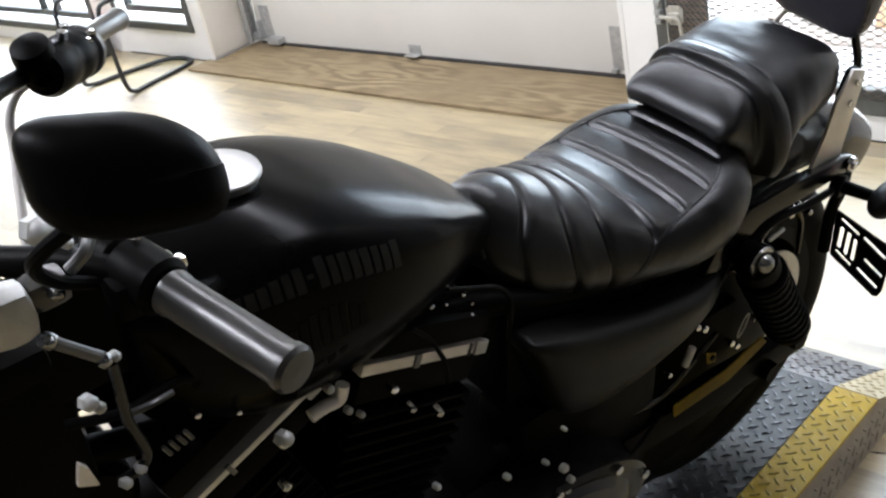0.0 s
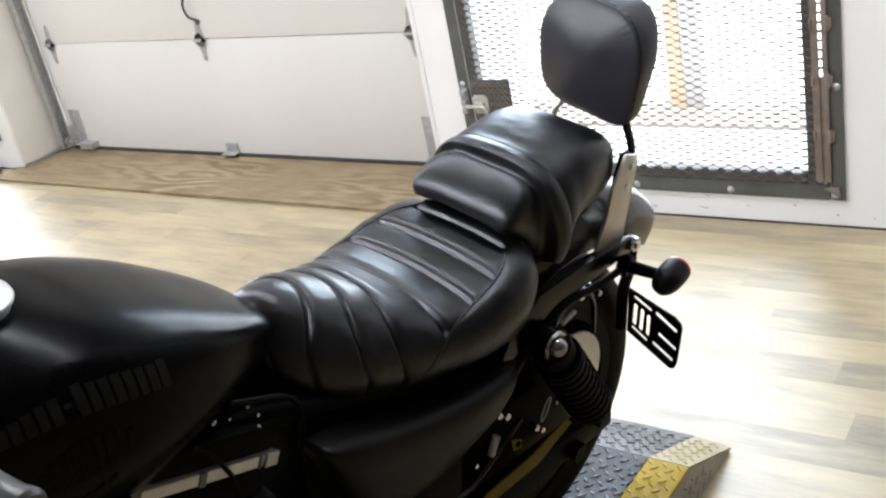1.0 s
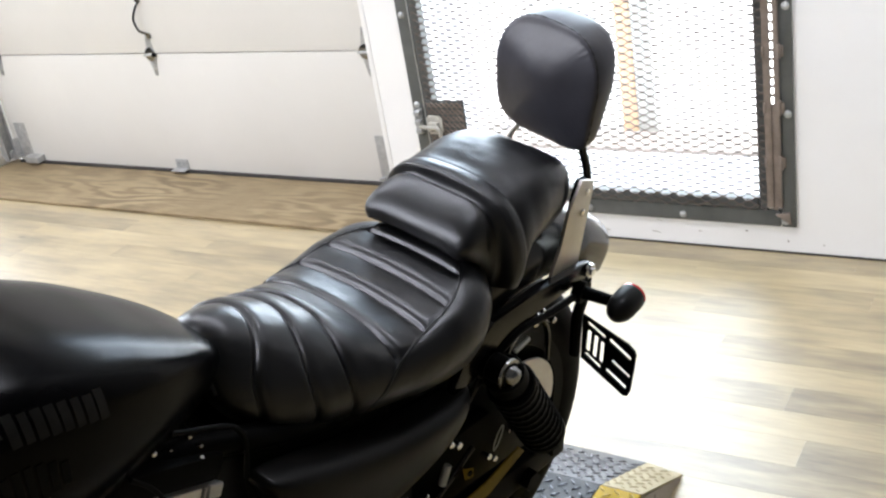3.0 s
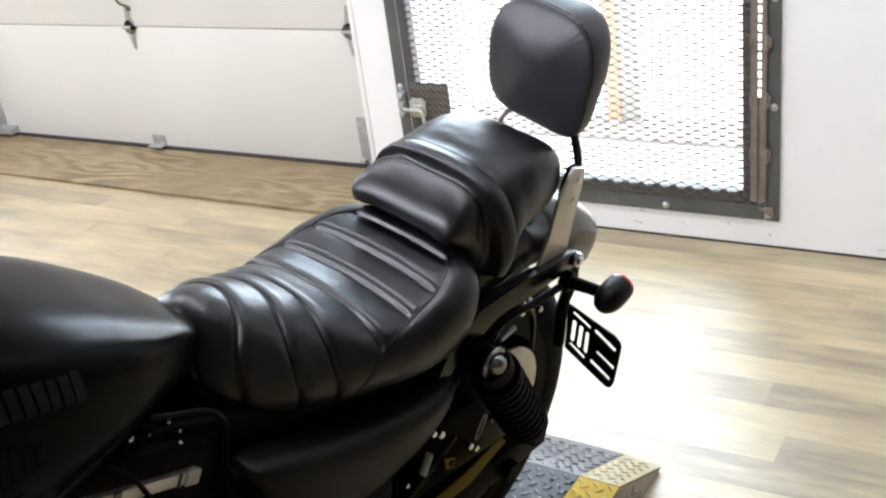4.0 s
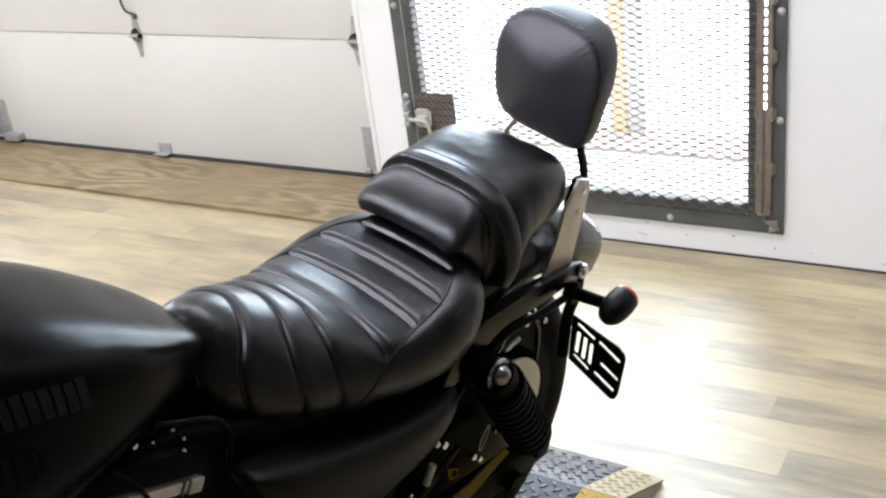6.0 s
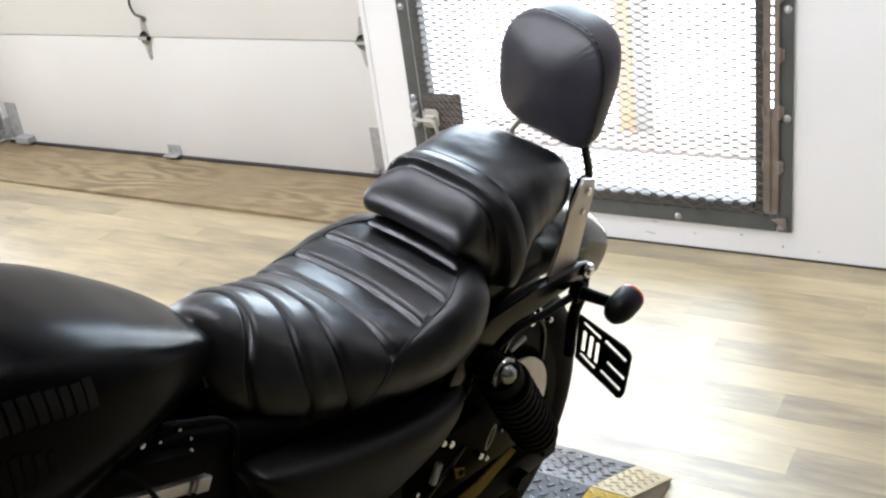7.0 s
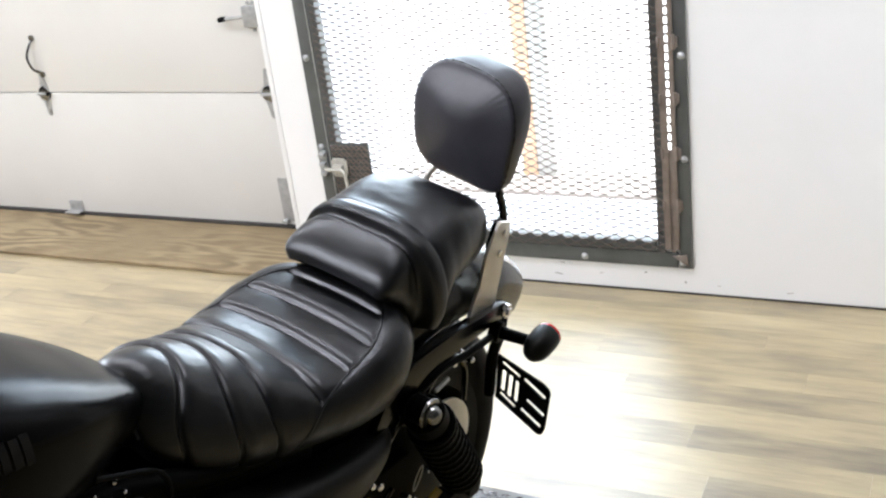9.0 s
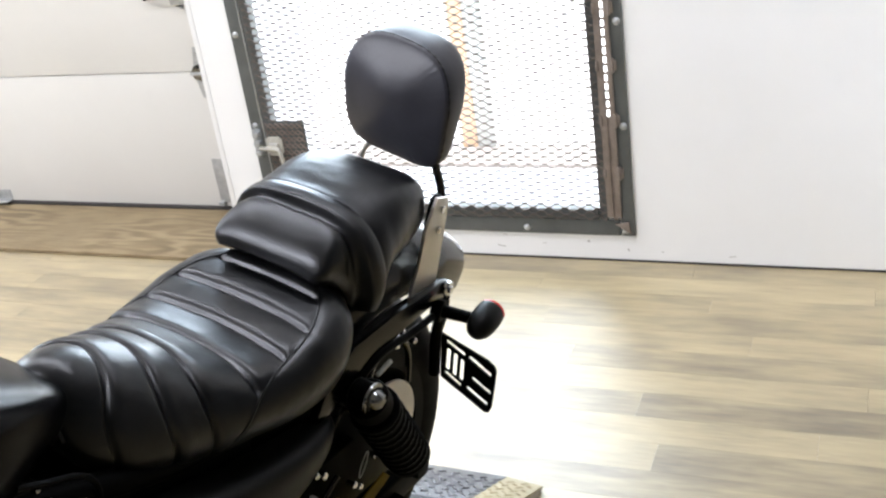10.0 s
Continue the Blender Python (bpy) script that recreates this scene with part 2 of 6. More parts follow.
b.inputs["Coat Weight"].default_value, b.inputs["Coat Roughness"].default_value = 1.0, 0.46
b.inputs["Coat IOR"].default_value = 1.78
bump_node(n, l, b, grain, 0.12, 0.0006)
M["plank"] = m

# plywood: rotary-cut face, wide arched bands that break into zigzags
m, n, l, b = material("plywood")
co = n.new("ShaderNodeTexCoord")
big = board_noise(n, l, co.outputs["Object"], 2.2, (3.4, 0.62, 1.0), 2, 0.45)
rag = board_noise(n, l, co.outputs["Object"], 26, (1.0, 0.28, 1.0), 4, 0.65)
fibre = board_noise(n, l, co.outputs["Object"], 150, (1.0, 0.05, 1.0), 4, 0.6)
dirt = noise_node(n, l, 4.5, 5).outputs["Fac"]
wave = value_node(n, l, "SINE", value_node(n, l, "MULTIPLY_ADD", rag, 3.4, value_node(n, l, "MULTIPLY", big, 52.0)))
calm = value_node(n, l, "MULTIPLY_ADD", noise_node(n, l, 1.7, 2).outputs["Fac"], 0.34, -0.125, True)
tot = value_node(n, l, "MULTIPLY_ADD", wave, calm, 0.335)
tot = value_node(n, l, "MULTIPLY_ADD", fibre, 0.22, tot)
tot = value_node(n, l, "MULTIPLY_ADD", dirt, 0.20, tot)
col = ramp_node(n, l, tot, [(0.38, (0.115, 0.080, 0.040)), (0.50, (0.195, 0.140, 0.074)), (0.60, (0.290, 0.218, 0.122)), (0.70, (0.370, 0.290, 0.172))])
l.new(col.outputs["Color"], b.inputs["Base Color"])
b.inputs["Roughness"].default_value = 0.62
bump_node(n, l, b, fibre, 0.3, 0.001)
M["plywood"] = m

# glowing sheet outside the openings, in place of daylight
m, n, l, b = material("glowing_daylight_backdrop")
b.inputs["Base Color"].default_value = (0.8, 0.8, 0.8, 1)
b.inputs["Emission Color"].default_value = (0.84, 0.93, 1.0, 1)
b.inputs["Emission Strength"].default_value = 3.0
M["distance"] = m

# window glass
m, n, l, b = material("clear_glass")
b.inputs["Base Color"].default_value = (1, 1, 1, 1)
b.inputs["Roughness"].default_value = 0.02
b.inputs["Transmission Weight"].default_value = 1.0
b.inputs["IOR"].default_value = 1.05
M["glass"] = m


# ---- builders ----
def box(bm, c, s, bevel=0.0, turn=None):
    """A box of size s round c, its edges bevelled."""
    made = bmesh.ops.create_cube(bm, size=1.0)["verts"]
    mat = Matrix.Translation(c) @ (turn.to_4x4() if turn else Matrix.Identity(4)) @ Matrix.Diagonal((*s, 1))
    bmesh.ops.transform(bm, matrix=mat, verts=made)
    if bevel > 0:
        edges = list({e for v in made for e in v.link_edges})
        bmesh.ops.bevel(bm, geom=edges, offset=bevel, segments=2, affect="EDGES", profile=0.6)
    return bm


def ring_frame(d):
    d = d.normalized()
    side = d.cross(Vector((0, 0, 1)))
    if side.length < 1e-3:
        side = d.cross(Vector((0, 1, 0)))
    side.normalize()
    return side, side.cross(d).normalized()


def rod(bm, p, q, r, r2=None, n=16, chamfer=0.0):
    """A round bar from p to q, closed at both ends."""
    p, q = Vector(p), Vector(q)
    a, b2 = ring_frame(q - p)
    r2 = r if r2 is None else r2
    d = (q - p).normalized()
    levels = [(p, r), (q, r2)]
    if chamfer > 0:
        levels = [(p, r - chamfer), (p + d * chamfer, r), (q - d * chamfer, r2), (q, r2 - chamfer)]
    rings = [[bm.verts.new(c + (a * math.cos(2 * math.pi * k / n) + b2 * math.sin(2 * math.pi * k / n)) * rr) for k in range(n)] for c, rr in levels]
    for u, w in zip(rings, rings[1:]):
        for k in range(n):
            bm.faces.new((u[k], u[(k + 1) % n], w[(k + 1) % n], w[k]))
    bm.faces.new(rings[0][::-1])
    bm.faces.new(rings[-1])
    return bm


def smooth_line(pts, steps=6):
    """Catmull-Rom through the points."""
    pts = [Vector(p) for p in pts]
    ext = [pts[0] * 2 - pts[1], *pts, pts[-1] * 2 - pts[-2]]
    out = []
    for i in range(1, len(ext) - 2):
        a, b2, c, d = ext[i - 1:i + 3]
        for k in range(steps):
            t = k / steps
            out.append(0.5 * (2 * b2 + (c - a) * t + (2 * a - 5 * b2 + 4 * c - d) * t * t + (3 * b2 - a - 3 * c + d) * t ** 3))
    return out + [pts[-1]]


def tube(bm, pts, r, n=10, steps=6, flat=1.0):
    """A bent bar along a smooth line."""
    line = smooth_line(pts, steps)
    rings = []
    up = None
    for i, p in enumerate(line):
        d = (line[min(i + 1, len(line) - 1)] - line[max(i - 1, 0)]).normalized()
        if up is None:
            _, up = ring_frame(d)
        side = d.cross(up).normalized()
        up = side.cross(d).normalized()
        rr = r(i / (len(line) - 1)) if callable(r) else r
        rings.append([bm.verts.new(p + side * rr * math.cos(2 * math.pi * k / n) + up * rr * flat * math.sin(2 * math.pi * k / n)) for k in range(n)])
    for u, w in zip(rings, rings[1:]):
        for k in range(n):
            bm.faces.new((u[k], u[(k + 1) % n], w[(k + 1) % n], w[k]))
    bm.faces.new(rings[0][::-1])
    bm.faces.new(rings[-1])
    return bm


def skin(bm, rows, around=False, caps=False):
    """Faces between rows of points."""
    vs = [[bm.verts.new(p) for p in row] for row in rows]
    for u, w in zip(vs, vs[1:]):
        m = len(u)
        for k in range(m if around else m - 1):
            bm.faces.new((u[k], u[(k + 1) % m], w[(k + 1) % m], w[k]))
    if caps:
        bm.faces.new(vs[0][::-1])
        bm.faces.new(vs[-1])
    return bm


def prism(bm, outline, lift, bevel=0.0):
    """An outline (points in space, in order) raised by the vector lift."""
    lift = Vector(lift)
    a = [bm.verts.new(Vector(p)) for p in outline]
    b2 = [bm.verts.new(Vector(p) + lift) for p in outline]
    m = len(a)
    faces = [bm.faces.new(a[::-1]), bm.faces.new(b2)]
    for k in range(m):
        faces.append(bm.faces.new((a[k], a[(k + 1) % m], b2[(k + 1) % m], b2[k])))
    if bevel > 0:
        edges = list({e for f in faces for e in f.edges})
        bmesh.ops.bevel(bm, geom=edges, offset=bevel, segments=2, affect="EDGES", profile=0.6)
    return bm


def spin(bm, profile, centre, axis, n=48, closed=False):
    """A profile of (radius, height) turned round an axis through centre."""
    axis = Vector(axis).normalized()
    a, b2 = ring_frame(axis)
    c = Vector(centre)
    rows = [[c + axis * h + (a * math.cos(2 * math.pi * k / n) + b2 * math.sin(2 * math.pi * k / n)) * r for k in range(n)] for r, h in profile]
    if closed:
        rows.append(rows[0])
    return skin(bm, rows, around=True)


def spline(xs, ys, x):
    """Smooth interpolation through a short table."""
    x = min(max(x, xs[0]), xs[-1])
    i = max(k for k in range(len(xs) - 1) if xs[k] <= x + 1e-9)
    h = xs[i + 1] - xs[i]
    t = (x - xs[i]) / h

    def slope(k):
        if k == 0:
            return (ys[1] - ys[0]) / (xs[1] - xs[0])
        if k == len(xs) - 1:
            return (ys[-1] - ys[-2]) / (xs[-1] - xs[-2])
        return (ys[k + 1] - ys[k - 1]) / (xs[k + 1] - xs[k - 1])

    m0, m1 = slope(i) * h, slope(i + 1) * h
    return (2 * t ** 3 - 3 * t * t + 1) * ys[i] + (t ** 3 - 2 * t * t + t) * m0 + (3 * t * t - 2 * t ** 3) * ys[i + 1] + (t ** 3 - t * t) * m1


def part(name, bm, mat, parent=None, label="", sharp=35, weld=0.0):
    """One mesh object under a thing or part."""
    if weld > 0:
        bmesh.ops.remove_doubles(bm, verts=bm.verts, dist=weld)
    bmesh.ops.recalc_face_normals(bm, faces=bm.faces)
    me = bpy.data.meshes.new(name)
    bm.to_mesh(me)
    bm.free()
    me.polygons.foreach_set("use_smooth", [True] * len(me.polygons))
    me.set_sharp_from_angle(angle=radians(sharp))
    me.materials.append(M[mat])
    ob = new(name, me)
    ob.parent = parent
    if label:
        tagged(ob, label)
    return ob


def thing(name, label, category, at=None, group="", kind=""):
    """An Empty that holds the parts of a thing."""
    ob = new(name)
    ob.empty_display_size = 0.1
    if at is not None:
        ob.matrix_world = at
    return tagged(ob, label, category, group, kind)


def structure(name, bm, mat, label, category="wall"):
    return tagged(part(name, bm, mat), label, category, "", "structure")


# ---- the room ----
WALL, THICK, DOOR = 2.81, 0.32, 3.07            # inner face of the wall, its thickness, garage door plane
Y0, Y1, X0, HIGH = -3.4, 8.4, -3.95, 3.1         # room limits
GY0, GY1, GTOP = 1.945, 4.42, 2.25               # garage opening
MY0, MY1, MZ0, MZ1 = 0.604, 1.735, 0.165, 2.12   # clear opening of the mesh door
LY0, LY1, LZ0, LZ1 = 4.555, 5.20, 0.19, 2.12     # glazed door beside it
SY0, SY1, SZ0, SZ1 = 5.50, 7.40, 0.12, 2.30      # shop window

wm = WALL + THICK / 2
bm = bmesh.new()
# the wall with its openings, pier by pier
for y0, y1 in ((Y0, MY0), (MY1, GY0), (GY1, LY0), (LY1, SY0), (SY1, Y1)):
    box(bm, (wm, (y0 + y1) / 2, HIGH / 2), (THICK, y1 - y0, HIGH))
for y0, y1, z0, z1 in ((MY0, MY1, MZ0, MZ1), (LY0, LY1, LZ0, LZ1), (SY0, SY1, SZ0, SZ1)):
    box(bm, (wm, (y0 + y1) / 2, z0 / 2), (THICK, y1 - y0, z0))
    box(bm, (wm, (y0 + y1) / 2, (z1 + HIGH) / 2), (THICK, y1 - y0, HIGH - z1))
box(bm, (wm, (GY0 + GY1) / 2, (GTOP + HIGH) / 2), (THICK, GY1 - GY0, HIGH - GTOP))
wall_east = structure("wall_east", bm, "wall", "white painted wall with door and garage openings")

# unseen walls and ceiling close the room; greys chosen to shape bounce and reflections
w = WALL - X0
bm = box(bmesh.new(), (X0 - 0.1, (Y0 + Y1) / 2, HIGH / 2), (0.2, Y1 - Y0 + 0.4, HIGH))
structure("wall_west", bm, "back", "unseen plain dark grey rear wall")
bm = box(bmesh.new(), ((WALL + X0) / 2, Y0 - 0.1, HIGH / 2), (w, 0.2, HIGH))
structure("wall_south", bm, "side", "unseen plain grey side wall")
bm = box(bmesh.new(), ((WALL + X0) / 2, Y1 + 0.1, HIGH / 2), (w, 0.2, HIGH))
structure("wall_north", bm, "back", "unseen plain dark grey side wall")
bm = box(bmesh.new(), ((WALL + X0) / 2, (Y0 + Y1) / 2, HIGH + 0.06), (w + 0.8, Y1 - Y0 + 0.8, 0.1))
structure("ceiling", bm, "ceiling", "unseen plain grey ceiling", "ceiling")
# short return wall at the end of the run
bm = box(bmesh.new(), ((2.225 + WALL) / 2, -0.66, HIGH / 2), (WALL - 2.225 - 0.002, 1.01, HIGH), 0.004)
structure("wall_return", bm, "wall", "short white painted return wall")

# screed under the boards, then the ground outside
bm = box(bmesh.new(), ((WALL + X0) / 2, (Y0 + Y1) / 2, -0.06), (w, Y1 - Y0, 0.1))
floor = structure("floor", bm, "seal", "light oak vinyl plank floor with knots and streaks", "floor")
bm = box(bmesh.new(), (WALL + 30.0, 2.0, -0.07), (60, 120, 0.1))
structure("ground", bm, "yard", "pale concrete yard outside", "ground")
bm = box(bmesh.new(), (WALL + 0.16, (GY0 + GY1) / 2, -0.055), (0.32, GY1 - GY0, 0.1))
structure("door_sill", bm, "yard", "concrete sill under the garage door", "sill")

# backdrop sheet that glows in place of the bright distance
bm = bmesh.new()
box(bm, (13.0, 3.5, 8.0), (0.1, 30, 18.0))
structure("backdrop", bm, "distance", "glowing white sheet standing in for overexposed daylight", "backdrop")

# jamb lining of the garage opening
bm = box(bmesh.new(), (WALL + 0.116, GY1 - 0.007, GTOP / 2 + 0.01), (0.24, 0.018, GTOP - 0.03), 0.002)
structure("jamb_left", bm, "jamb", "cream painted timber jamb lining", "trim")
bm = box(bmesh.new(), (WALL + 0.116, GY0 + 0.007, GTOP / 2 + 0.01), (0.24, 0.018, GTOP - 0.03), 0.002)
structure("jamb_right", bm, "wall", "white painted timber jamb lining", "trim")

# stops behind the door leaf
for nm, c, sz in (("door_stop_left", (DOOR + 0.058, 4.365, 1.12), (0.02, 0.10, 2.22)), ("door_stop_right", (DOOR + 0.058, 2.0, 1.12), (0.02, 0.10, 2.22)), ("door_stop_top", (DOOR + 0.058, 3.18, 2.19), (0.02, 2.26, 0.12))):
    structure(nm, box(bmesh.new(), c, sz, 0.002), "jamb", "cream painted door stop", "trim")

# plywood sheet before the door
bm = bmesh.new()
prism(bm, [(2.668, 1.952, 0.001), (2.672, 4.47, 0.001), (2.806, 4.47, 0.001), (2.806, 4.40, 0.001), (3.10, 4.40, 0.001), (3.10, 1.965, 0.001), (2.806, 1.965, 0.001), (2.806, 1.952, 0.001)][::-1], (0, 0, 0.012), 0.0015)
tagged(part("plywood_sheet", bm, "plywood"), "worn plywood sheet laid before the garage door", "plywood sheet")


# ---- garage door ----
def garage_door():
    g = thing("garage_door", "white sectional garage door with galvanised hinges, closed", "garage door", pose(DOOR, 0, 0), "", "structure")
    sec, y0, y1 = 0.522, 2.03, 4.335
    for i in range(4):
        z0 = 0.022 + i * sec
        panel = part("panel", box(bmesh.new(), (0.022, (y0 + y1) / 2, z0 + sec / 2 - 0.001), (0.044, y1 - y0, sec - 0.004), 0.003), "garage", g)
        if i == 0:
            seal = bmesh.new()
            box(seal, (0.012, (y0 + y1) / 2, 0.018), (0.05, y1 - y0, 0.014), 0.004)
            part("bottom_seal", seal, "seal", panel, "black rubber bottom seal")

    def leaf_hinge(y, z, half=False):
        bm = bmesh.new()
        for sgn in (1, -1):
            w0, w1, h = 0.022, 0.007, 0.092
            prism(bm, [(0, y - w0, z + sgn * 0.004), (0, y + w0, z + sgn * 0.004), (0, y + w1, z + sgn * h), (0, y - w1, z + sgn * h)][::sgn], (-0.004, 0, 0), 0.001)
            for hh in (0.03, 0.07):
                rod(bm, (-0.003, y, z + sgn * hh), (-0.009, y, z + sgn * hh), 0.005, n=8)
        hinge = part("hinge", bm, "galv", g, "galvanised leaf hinge")
        bm = prism(bmesh.new(), [(-0.004, y - 0.034, z), (-0.004, y - 0.006, z - 0.030), (-0.004, y + 0.018, z - 0.022), (-0.004, y + 0.034, z), (-0.004, y + 0.018, z + 0.024), (-0.004, y - 0.004, z + 0.032)], (-0.006, 0, 0), 0.0015)
        part("knuckle", bm, "darksteel", hinge, "dark steel knuckle")
        part("pin", rod(bmesh.new(), (-0.014, y - 0.018, z), (-0.014, y + 0.030, z), 0.0065, n=10, chamfer=0.001), "galv", hinge, "pale steel hinge pin")
        part("pin_end", rod(bmesh.new(), (-0.014, y - 0.032, z), (-0.014, y - 0.019, z), 0.0085, n=10, chamfer=0.001), "rubber", hinge, "black pin end")

    for k in (1, 2, 3):
        zz = 0.022 + k * sec - 0.003
        for y in (2.155, 3.25, 4.255):
            leaf_hinge(y, zz)
    # lift handle above the middle hinge
    bm = bmesh.new()
    zc = 0.022 + sec
    tube(bm, [(-0.004, 3.247, zc + 0.215), (-0.02, 3.255, zc + 0.19), (-0.034, 3.263, zc + 0.15), (-0.03, 3.253, zc + 0.105), (-0.008, 3.238, zc + 0.085), (-0.004, 3.236, zc + 0.075)], 0.0055, 8)
    rod(bm, (0, 3.246, zc + 0.222), (-0.006, 3.246, zc + 0.222), 0.013, n=14)
    rod(bm, (0, 3.236, zc + 0.075), (-0.006, 3.236, zc + 0.075), 0.012, n=14)
    part("lift_handle", bm, "darksteel", g, "bent steel lift handle")
    # bracket at the door's foot
    bm = bmesh.new()
    box(bm, (-0.004, 3.245, 0.050), (0.006, 0.07, 0.044), 0.001)
    box(bm, (-0.022, 3.247, 0.030), (0.040, 0.078, 0.005), 0.001)
    for dy in (-0.022, 0, 0.022):
        box(bm, (-0.008, 3.245 + dy, 0.058), (0.004, 0.012, 0.013), 0.001)
    part("foot_bracket", bm, "galv", g, "galvanised foot bracket")
    # corner roller brackets
    for y, s in ((4.275, 1), (2.13, -1)):
        bm = bmesh.new()
        box(bm, (-0.003, y - s * (0.01 if s > 0 else 0.035), 0.128), (0.004, 0.075 if s > 0 else 0.056, 0.172), 0.001)
        box(bm, (-0.02, y + s * 0.03, 0.09), (0.04, 0.005, 0.1), 0.001)
        rod(bm, (-0.02, y + s * 0.005, 0.055), (-0.02, y + s * 0.1, 0.055), 0.006, n=10)
        rod(bm, (-0.02, y + s * 0.065, 0.055), (-0.02, y + s * 0.085, 0.055), 0.022, n=18)
        for dz in (0.09, 0.15, 0.19):
            rod(bm, (-0.004, y - s * 0.015, dz), (-0.01, y - s * 0.015, dz), 0.006, n=6)
        if s > 0:
            box(bm, (-0.022, y - s * 0.075, 0.042), (0.05, 0.09, 0.032), 0.003)
        else:
            box(bm, (-0.012, y + 0.052, 0.040), (0.022, 0.022, 0.014), 0.003)
        part("corner_bracket", bm, "galv", g, "galvanised corner roller bracket")
    # side lock near the right edge
    bm = bmesh.new()
    zl = 0.825
    box(bm, (-0.012, 2.165, zl), (0.024, 0.06, 0.075), 0.004)
    for dy, dz in ((-0.01, 0.046), (0.012, 0.046), (0.0, -0.05)):
        rod(bm, (0.0, 2.165 + dy, zl + dz), (-0.008, 2.165 + dy, zl + dz), 0.006, n=8)
    lock = part("side_lock", bm, "galv", g, "galvanised side lock")
    bm = bmesh.new()
    tube(bm, [(-0.02, 2.195, zl), (-0.026, 2.23, zl - 0.002), (-0.022, 2.27, zl - 0.004)], 0.006, 8)
    part("lever", bm, "galv", lock)
    part("lever_tip", tube(bmesh.new(), [(-0.022, 2.27, zl - 0.004), (-0.022, 2.285, zl - 0.006), (-0.02, 2.30, zl - 0.01)], 0.009, 8), "rubber", lock, "black lever tip")


def door_track(y, s):
    bm = bmesh.new()
    box(bm, (3.04, y + s * 0.027, 1.08), (0.055, 0.004, 2.1), 0.001)
    box(bm, (3.014, y + s * 0.012, 1.08), (0.004, 0.03, 2.1), 0.001)
    box(bm, (3.066, y + s * 0.014, 1.08), (0.004, 0.026, 2.1), 0.001)
    for z in (0.075, 0.75, 1.45):
        box(bm, (3.05, y + s * 0.045, z), (0.06, 0.035, 0.05), 0.002)
        rod(bm, (3.03, y + s * 0.024, z), (3.03, y + s * 0.014, z), 0.007, n=8)
    return tagged(part("door_track", bm, "galv"), "galvanised vertical garage door track", "door track", "garage door tracks", "structure")


garage_door()
door_track(4.352, 1)
door_track(2.013, -1)


# ---- mesh door ----
def mesh_door():
    g = thing("mesh_door", "grey-green steel frame security door with expanded mesh, closed", "security door", pose(WALL, 0, 0), "", "structure")
    yl, yr, zb, zt = 1.812, 0.575, 0.088, 2.2
    # flat outer frame on the wall face
    for nm, c, s in (("frame_stile", (-0.005, yl - 0.023, (zb + zt) / 2), (0.010, 0.046, zt - zb)), ("frame_stile", (-0.005, yr + 0.019, (zb + zt) / 2), (0.010, 0.038, zt - zb)),
                     ("frame_rail", (-0.0045, (yl + yr) / 2, zb + 0.024), (0.009, yl - yr - 0.086, 0.048)), ("frame_rail", (-0.0045, (yl + yr) / 2, zt - 0.024), (0.009, yl - yr - 0.086, 0.048))):
        part(nm, box(bmesh.new(), c, s, 0.0015), "frame", g)
    # inner leaf
    il, ir, ib, it = yl - 0.050, 0.652, zb + 0.052, zt - 0.052
    leaf = part("leaf_stile", box(bmesh.new(), (0.004, il - 0.016, (ib + it) / 2), (0.034, 0.032, it - ib), 0.002), "frame", g)
    part("leaf_stile", box(bmesh.new(), (0.004, ir + 0.012, (ib + it) / 2), (0.034, 0.024, it - ib), 0.002), "frame", g)
    part("leaf_rail", box(bmesh.new(), (0.004, (il + ir) / 2, ib + 0.016), (0.034, il - ir - 0.058, 0.032), 0.002), "frame", g)
    part("leaf_rail", box(bmesh.new(), (0.004, (il + ir) / 2, it - 0.016), (0.034, il - ir - 0.058, 0.032), 0.002), "frame", g)
    # expanded mesh: zigzag strands, each a thin ribbon
    bm = bmesh.new()
    my0, my1, mz0, mz1 = ir + 0.004, il - 0.006, ib + 0.004, it - 0.004
    lw, sw = 0.0495, 0.0232
    rows, cols = int((mz1 - mz0) / sw), int((my1 - my0) / (lw / 2))
    # a flat knuckle at every turn of the zigzag, slim strand between
    for r in range(rows):
        for flip in (0, 1):
            base = mz0 + (r + 0.5 * flip) * sw
            prev = None
            for c in range(cols + 1):
                up = (c + flip) % 2
                z = base + (0.0095 if up else 0.0)
                x = -0.018 + (0.003 if up else -0.003)
                for dy, hz in ((-0.0034, 0.0016), (-0.0022, 0.0034), (0.0022, 0.0034), (0.0034, 0.0016)):
                    y = my0 + c * lw / 2 + dy
                    ring = [bm.verts.new((x - 0.0012, y, z - hz)), bm.verts.new((x + 0.003, y, z - hz * 0.7)), bm.verts.new((x + 0.003, y, z + hz)), bm.verts.new((x - 0.0012, y, z + hz))]
                    if prev:
                        for k in range(4):
                            bm.faces.new((prev[k], prev[(k + 1) % 4], ring[(k + 1) % 4], ring[k]))
                    prev = ring
    tagged(part("expanded_mesh", bm, "meshwire", g, "expanded steel mesh with flattened diamonds"), kind="stuff")
    # bolts
    for y, z in [(1.808, 0.138 + 0.3 * k) for k in range(7)] + [(0.59, 0.13 + 0.3 * k) for k in range(1, 7)] + [(0.603, 0.105), (0.907, 0.106), (1.21, 0.107), (1.52, 0.107)]:
        bm = bmesh.new()
        spin(bm, [(0.0, -0.0075), (0.006, -0.0068), (0.0105, -0.003), (0.0115, 0.0)], (-0.010, y if y < 1.7 else 1.795, z), (1, 0, 0), 14)
